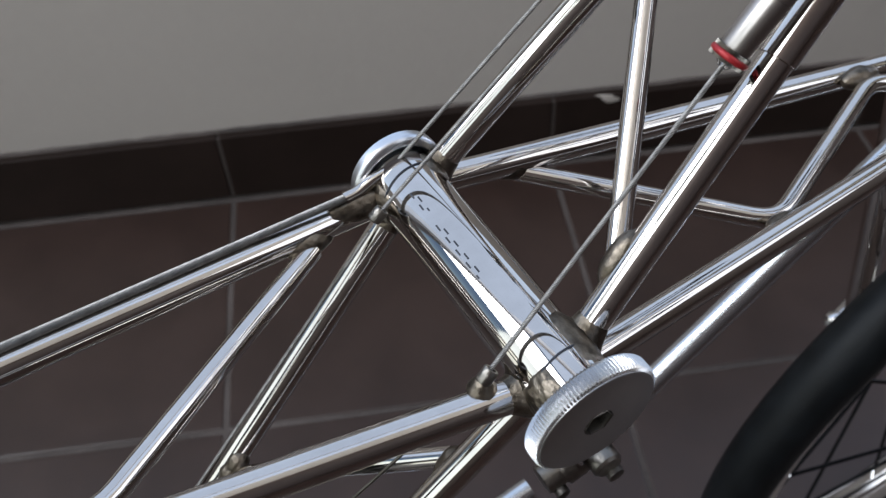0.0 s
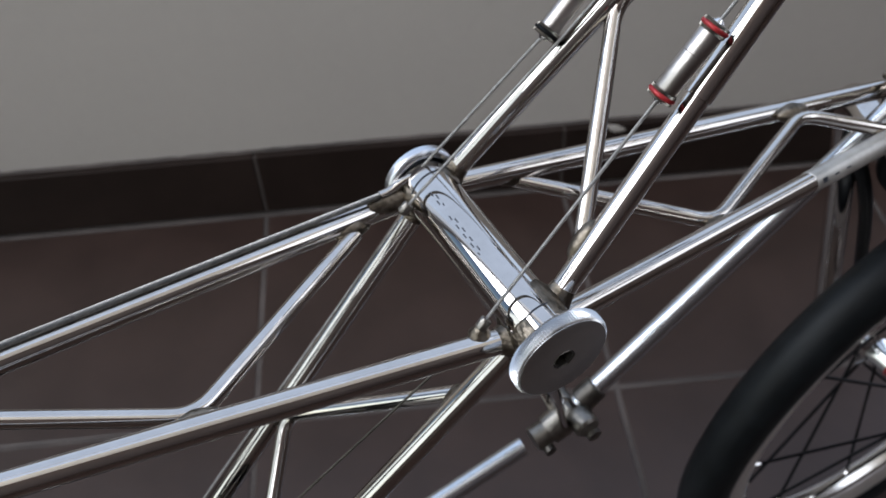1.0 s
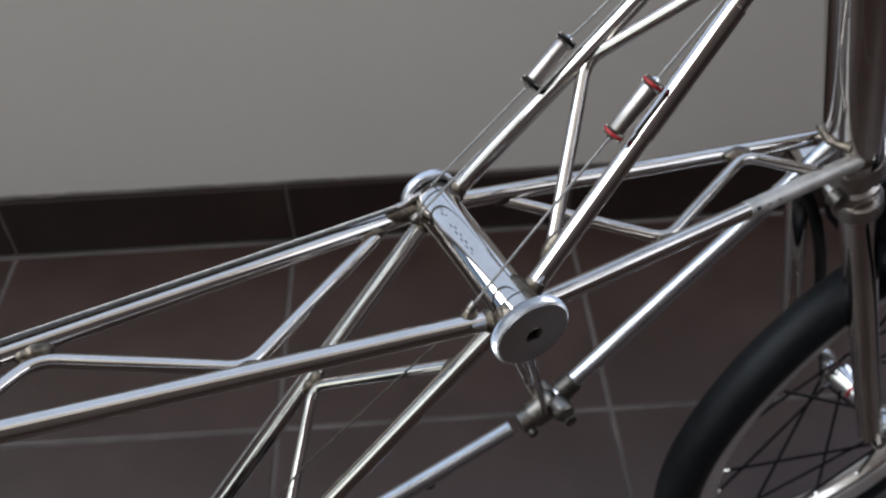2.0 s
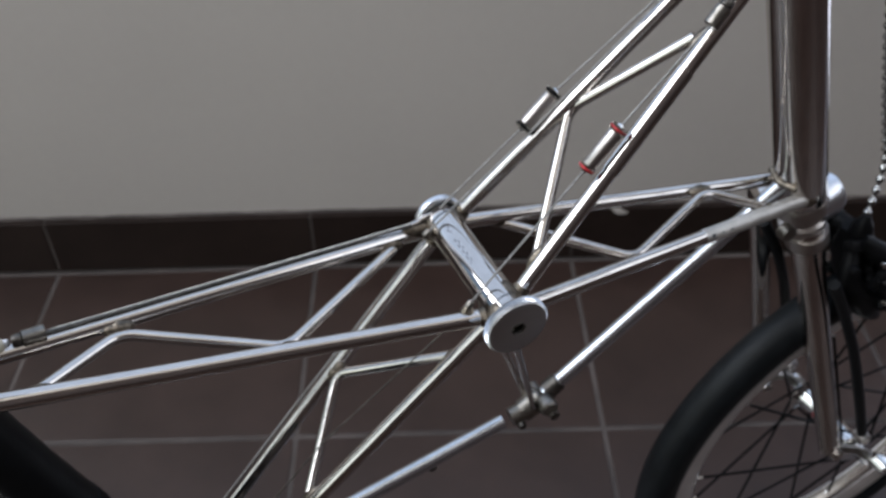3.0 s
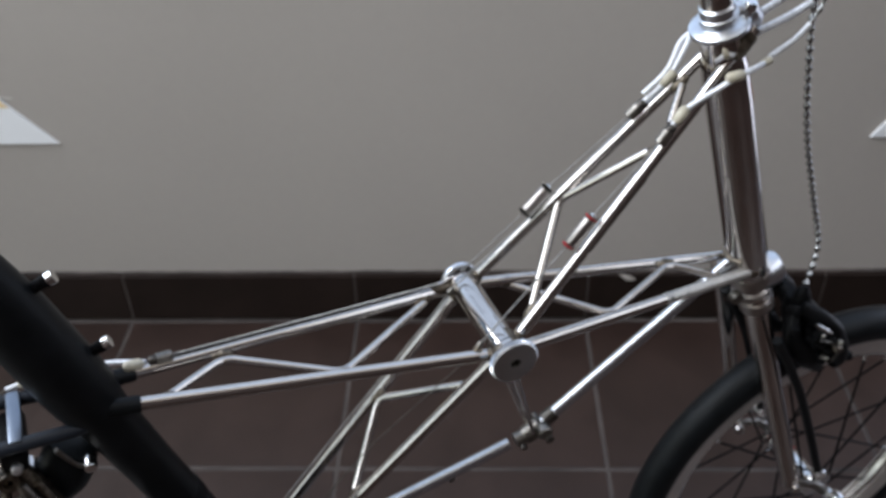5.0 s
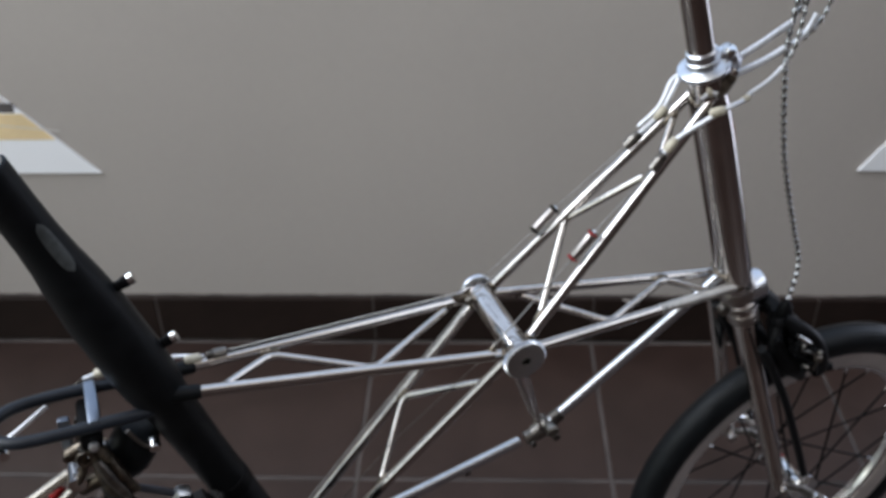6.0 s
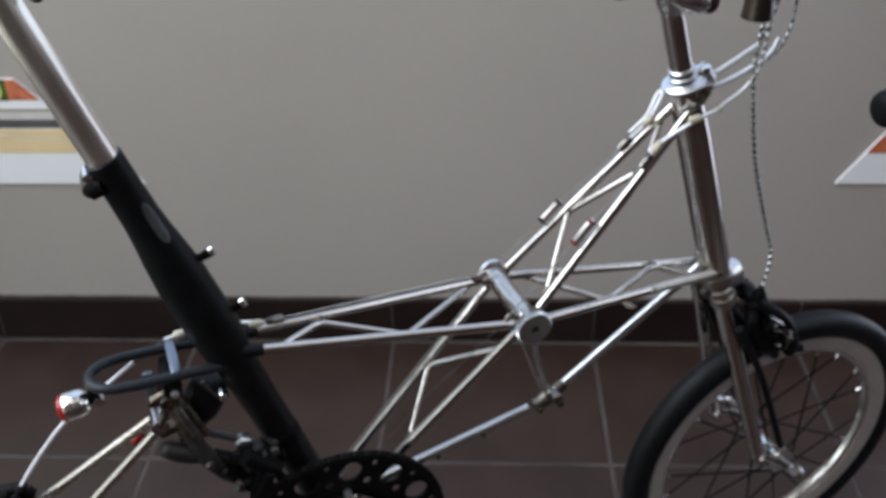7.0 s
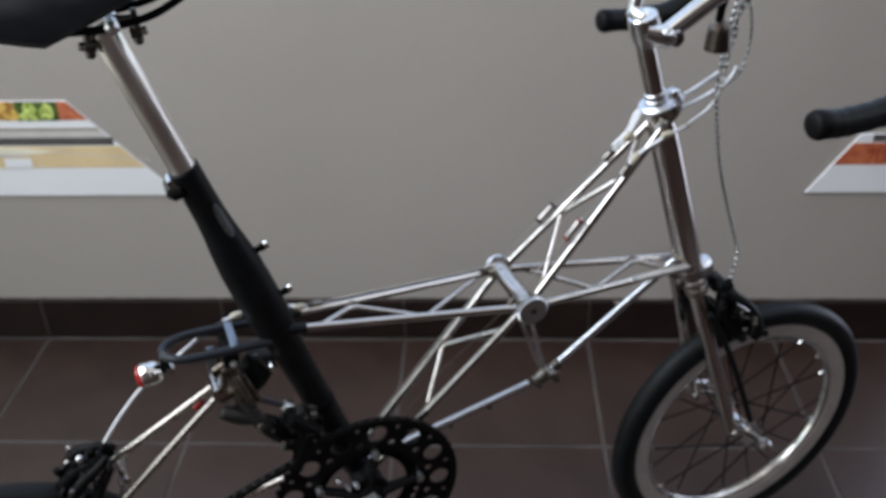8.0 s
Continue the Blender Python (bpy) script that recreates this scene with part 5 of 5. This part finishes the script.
# chain: links round the ring and back to the sprockets
chain = Shape()
path = []
for k in range(30):
    a = radians(-60 + 190 * k / 29)
    path.append(Vector((CRANK[0] + 0.1190 * math.cos(a), -0.0465, CRANK[2] + 0.1190 * math.sin(a))))
sprocket = Vector((REAR[0], -0.0420, REAR[2]))
start = path[-1]
end = sprocket + Vector((-0.01, 0, 0.034))
n = int((end - start).length / 0.0127)
path += [start.lerp(end, k / n) for k in range(1, n + 1)]
for a, b in zip(path, path[1:]):
    d = b - a
    m = Matrix.Translation((a + b) / 2) @ d.to_track_quat("X", "Z").to_matrix().to_4x4()
    for s in (-1, 1):
        chain.box(m @ pose(0, s * 0.0026, 0), d.length * 0.96, 0.0012, 0.0078)
    chain.add(*(lambda q: (q.v, q.f))(Shape().sweep([a + Vector((0, -0.0038, 0)), a + Vector((0, 0.0038, 0))], 0.0036, 8)))
bike("chain", chain, CHAIN, "dark oiled roller chain", smooth=False)
cassette = Shape()
for k, r in enumerate((0.024, 0.029, 0.034, 0.040, 0.046)):
    cassette.lathe([(0.014, 0), (r, 0, 1), (r, 0.002, 1), (0.014, 0.002)], (REAR[0], -0.046 + 0.0045 * k, REAR[2]), (0, 1, 0), 60, 0.003)
bike("sprockets", cassette, CHAIN, "dark steel sprockets", smooth=False)
# front changer and its cable
changer = bike("front_changer", Shape().sweep([(-0.262, -0.018, -0.104), (-0.280, -0.020, -0.106), (-0.296, -0.018, -0.094)], [0.009, 0.0085, 0.0065], 16), BLACK_METAL, "black front changer with a worn silver cap")
bike("band", Shape().lathe([(0.0180, -0.008), (0.0192, -0.007), (0.0192, 0.007), (0.0180, 0.008)], seat(-0.105), (0.3156, 0, -0.949), 32, closed=True), BLACK_METAL, parent=changer)
bike("cap", Shape().box(pose(-0.2975, -0.019, -0.0845, 20, 28, 12), 0.013, 0.011, 0.014, 0.0025), ALLOY, parent=changer)
bike("limb", limb([(-0.374, -0.018, -0.066), (-0.370, -0.019, -0.069), (-0.360, -0.020, -0.076), (-0.350, -0.020, -0.083), (-0.341, -0.020, -0.089)], [0.006, 0.0092, 0.0100, 0.0098, 0.0075]), WORN, "worn dark grey limb", changer)
bike("limb", limb([(-0.352, -0.014, -0.052), (-0.343, -0.020, -0.070), (-0.334, -0.024, -0.090), (-0.322, -0.026, -0.112), (-0.312, -0.026, -0.126)], [0.0060, 0.0085, 0.0090, 0.0080, 0.0060]), WORN, "worn brown-black limb", changer)
bike("limb", limb([(-0.328, -0.018, -0.094), (-0.316, -0.020, -0.106), (-0.302, -0.020, -0.122), (-0.290, -0.022, -0.138)], [0.0070, 0.0110, 0.0125, 0.0110]), BLACK_METAL, "", changer)
bike("block", Shape().box(pose(-0.2790, -0.022, -0.1120, 8, 62, 6), 0.046, 0.018, 0.022, 0.004), WORN, "worn grey block below the silver cap", changer)
for u, w, r in ((-0.334, -0.092, 0.0042), (-0.2852, -0.1242, 0.0050), (-0.270, -0.096, 0.0042)):
    bike("pivot_screw", bolt((u, -0.030, w), (0.1, -1, 0.2), r, 0.008), WORN_STEEL, "dull steel pivot screw", changer)
bike("flat_bar", Shape().sweep([(-0.332, -0.019, -0.060), (-0.316, -0.019, -0.071), (-0.300, -0.019, -0.083)], [0.0040, 0.0042, 0.0038], 10, flat=(0.5, 1)), BLUE_ALLOY, "blue-grey flat bar", changer)
for k in range(16):
    u = random.uniform(-0.324, -0.264)
    m = pose(u, random.uniform(-0.040, -0.020), random.uniform(max(-0.150, -0.088 - 1.5 * (u + 0.338)), -0.094 - 0.2 * (u + 0.324)), random.uniform(-60, 60), random.uniform(-60, 60), random.uniform(-60, 60))
    bike("changer_piece", Shape().box(m, random.uniform(0.006, 0.015), random.uniform(0.004, 0.009), random.uniform(0.005, 0.010), 0.0012), random.choice((BLACK_METAL, BLACK_METAL, WORN)), parent=changer)
bike("limb", limb([(-0.300, -0.036, -0.090), (-0.284, -0.036, -0.108), (-0.270, -0.034, -0.124)], [0.009, 0.010, 0.008]), BLACK_METAL, "", changer)
for v in (-0.042, -0.054):
    bike("cage", Shape().sweep(smooth_path([(-0.280, v, -0.106), (-0.286, v, -0.122), (-0.294, v, -0.140), (-0.302, v, -0.158)], 4), [0.006] * 3 + [0.0085] * 6 + [0.0065] * 4, 12, flat=(0.25, 1)), BLACK_METAL, "black cage plate", changer)
for u, v, w, r, mat in ((-0.302, -0.040, -0.094, 0.0080, BLACK_METAL), (-0.297, -0.042, -0.104, 0.0072, WORN), (-0.294, -0.038, -0.110, 0.0095, BLACK_METAL), (-0.290, -0.036, -0.104, 0.0095, BLACK_METAL), (-0.296, -0.040, -0.092, 0.0080, BLACK_METAL), (-0.278, -0.036, -0.094, 0.0080, BLACK_METAL), (-0.300, -0.042, -0.126, 0.0080, BLACK_METAL), (-0.284, -0.040, -0.120, 0.0085, BLACK_METAL), (-0.266, -0.034, -0.108, 0.0085, BLACK_METAL), (-0.272, -0.040, -0.086, 0.0036, WORN), (-0.281, -0.044, -0.090, 0.0034, WORN), (-0.287, -0.046, -0.105, 0.0042, WORN)):
    bike("changer_joint", bolt((u, v + 0.018, w - 0.006), (random.uniform(-0.5, 0.5), -1, random.uniform(-0.2, 0.5)), r, 0.013), mat, parent=changer)
for u, w in ((-0.253, -0.198), (-0.232, -0.212), (-0.242, -0.213)):
    bike("crank_bolt", bolt((u, -0.050, w), (0.2, -1, 0.2), 0.0036, 0.008), CHROME, parent=chainset)
for t, dz in ((0.30, -0.008), (0.52, -0.008)):
    p = low_j.lerp(low_b, t)
    bike("tube_stud", Shape().sweep([p, p + Vector((0, 0, dz)), p + Vector((0, 0, dz - 0.003))], [0.004, 0.0042, 0.0025], 12), DARK_STEEL)
for s in (-1, 1):
    p = along(RD0, RD1, 0.965, s)
    bike("bottom_lug", Shape().sweep([p, p + Vector((-0.006, 0, -0.007))], [0.0058, 0.009], 14), BRAZE, "stained brazed lug")

# ---- wall posters ----
WHITE_PRINT = material("white_print_margin", (0.86, 0.87, 0.90), 0.25, 0.0, vary=0.02, scale=5, coat=0.3)
CREAM = material("cream_print", (0.80, 0.62, 0.36), 0.3, 0.0, vary=0.12, scale=9, coat=0.3)
DARK_PRINT = material("dark_grey_print", (0.10, 0.09, 0.09), 0.3, 0.0, vary=0.3, scale=12, coat=0.3)
GREY_PRINT = material("pale_grey_print", (0.62, 0.59, 0.57), 0.3, 0.0, vary=0.1, scale=12, coat=0.3)
TAUPE_PRINT = material("taupe_print", (0.34, 0.30, 0.26), 0.3, 0.0, vary=0.15, scale=12, coat=0.3)
PALE_PRINT = material("pale_cream_print", (0.84, 0.80, 0.66), 0.3, 0.0, vary=0.08, scale=12, coat=0.3)
YELLOW_PRINT = material("ochre_yellow_print", (0.70, 0.36, 0.06), 0.3, 0.0, vary=0.4, scale=60, second=(0.88, 0.62, 0.16), coat=0.3)
DARK_GREEN_PRINT = material("dark_green_print", (0.035, 0.085, 0.012), 0.3, 0.0, vary=0.6, scale=70, second=(0.12, 0.20, 0.03), coat=0.3)
DARK_RED_PRINT = material("dark_red_print", (0.33, 0.06, 0.03), 0.3, 0.0, vary=0.3, scale=60, coat=0.3)
RED_PRINT = material("brick_red_print", (0.55, 0.11, 0.05), 0.3, 0.0, vary=0.35, scale=45, second=(0.70, 0.22, 0.10), coat=0.3)
GREEN_PRINT = material("lime_green_print", (0.40, 0.58, 0.04), 0.3, 0.0, vary=0.5, scale=90, second=(0.80, 0.92, 0.28), coat=0.3)
ORANGE_PRINT = material("orange_brown_print", (0.40, 0.11, 0.03), 0.3, 0.0, vary=0.6, scale=60, second=(0.85, 0.50, 0.10), coat=0.3)


def poster(name, label, edge, slope, z0, bands, side):
    """A wall panel whose end is cut aslant; bands: material, lower and upper height, how far each starts from the slanted end."""
    z1 = max(b[2] for b in bands) + 0.0004
    far = edge + side * (1.2 if side < 0 else 0.36)

    def x_at(z):
        return edge + side * (z - z0) / slope

    ob = thing(name, Shape().prism([(x_at(z0), z0), (far, z0), (far, z1), (x_at(z1), z1)], Matrix.Translation((0, WALL_Y + 0.0125, 0)) @ pose(0, 0, 0, 90, 0, 0), 0.0045, 0.0008), WHITE_PRINT, label, "poster", smooth=False)
    for nm, lo, hi, mat, inset, length in bands:
        xa, xb = x_at(lo) + side * inset, (x_at(hi) if inset < 0.01 else x_at(lo)) + side * inset
        e = (xa + side * length) if length else far - side * 0.02
        part(nm, Shape().prism([(xa, lo), (e, lo), (e, hi), (xb, hi)], Matrix.Translation((0, WALL_Y + 0.0084, 0)) @ pose(0, 0, 0, 90, 0, 0), 0.0012), mat, ob, smooth=False)
    return ob


def printed(name, outline, mat, parent, lift=0.0078):
    """A flat printed shape on a panel, from its outline across the wall."""
    part(name, Shape().prism(outline, Matrix.Translation((0, WALL_Y + lift, 0)) @ pose(0, 0, 0, 90, 0, 0), 0.0008), mat, parent, smooth=False)


def ragged(cx, cz, rx, rz, seed, n=22):
    """An uneven leafy outline."""
    out = []
    for k in range(n):
        a = 2 * math.pi * k / n
        w = 1 + 0.30 * noise.noise((2.2 * math.cos(a) + seed, 2.2 * math.sin(a), seed * 1.7))
        out.append((cx + rx * w * math.cos(a), cz + rz * min(w, 1.0) * math.sin(a)))
    return out


left_bands = [("cream_band", 0.4200, 0.4665, CREAM, 0.001, 0), ("dark_band", 0.4690, 0.4855, DARK_PRINT, 0.010, 0), ("pale_band", 0.4868, 0.5005, GREY_PRINT, 0.001, 0), ("taupe_line", 0.5005, 0.5065, TAUPE_PRINT, 0.001, 0), ("red_print", 0.5235, 0.5620, RED_PRINT, 0.0005, 0.055), ("green_print", 0.5225, 0.5620, DARK_GREEN_PRINT, 0.055, 0.085), ("orange_print", 0.5235, 0.5620, ORANGE_PRINT, 0.140, 0.30)]
right_bands = [("red_print", 0.4185, 0.4640, RED_PRINT, 0.001, 0), ("dark_band", 0.4670, 0.4820, DARK_PRINT, 0.034, 0)]
left_print = poster("poster", "white-edged colour print panel with a slanted end on the wall", -0.648, 1.06, 0.3555, left_bands, -1)
right_print = poster("poster", "white-edged red print panel with a slanted end on the wall", 0.606, 1.50, 0.356, right_bands, 1)
for k, (cx, cz, rx, rz) in enumerate(((-0.882, 0.5450, 0.0105, 0.0185), (-0.895, 0.5400, 0.0050, 0.0130), (-0.918, 0.5460, 0.0130, 0.0185), (-0.930, 0.5340, 0.0110, 0.0080), (-0.910, 0.5330, 0.0080, 0.0070))):
    printed("leaf_patch", ragged(cx, cz - 0.003, rx, rz, 3.1 * k + 1), GREEN_PRINT, left_print, 0.0076 - 0.0001 * k)
for k, (cx, cz, rx, rz) in enumerate(((-0.948, 0.5370, 0.0075, 0.0105), (-0.975, 0.5540, 0.0130, 0.0090), (-1.010, 0.5500, 0.0110, 0.0110), (-0.962, 0.5320, 0.0060, 0.0060))):
    printed("yellow_patch", ragged(cx, cz - 0.003, rx, rz, 2.3 * k + 9), YELLOW_PRINT, left_print, 0.0070 - 0.0001 * k)
printed("slanted_line", [(-0.700, 0.4350), (-0.700, 0.4368), (-0.905, 0.4585), (-0.905, 0.4560)], GREY_PRINT, left_print)
printed("pale_wedge", [(-0.880, 0.4560), (-0.930, 0.4500), (-1.10, 0.4520), (-1.10, 0.4640), (-0.960, 0.4630)], PALE_PRINT, left_print, 0.0074)
printed("grey_wedge", [(-0.935, 0.4490), (-0.955, 0.4440), (-1.10, 0.4430), (-1.10, 0.4515)], GREY_PRINT, left_print, 0.0071)
printed("white_box", [(-0.940, 0.4210), (-0.940, 0.4405), (-0.996, 0.4405), (-0.996, 0.4210)], WHITE_PRINT, left_print, 0.0068)
for k in range(7):
    x = 0.715 + 0.0125 * k
    printed("dark_stroke", [(x, 0.4230 + 0.002 * (k % 3)), (x + 0.0025, 0.4230), (x + 0.0055, 0.4590), (x + 0.0030, 0.4600)], DARK_RED_PRINT, right_print)
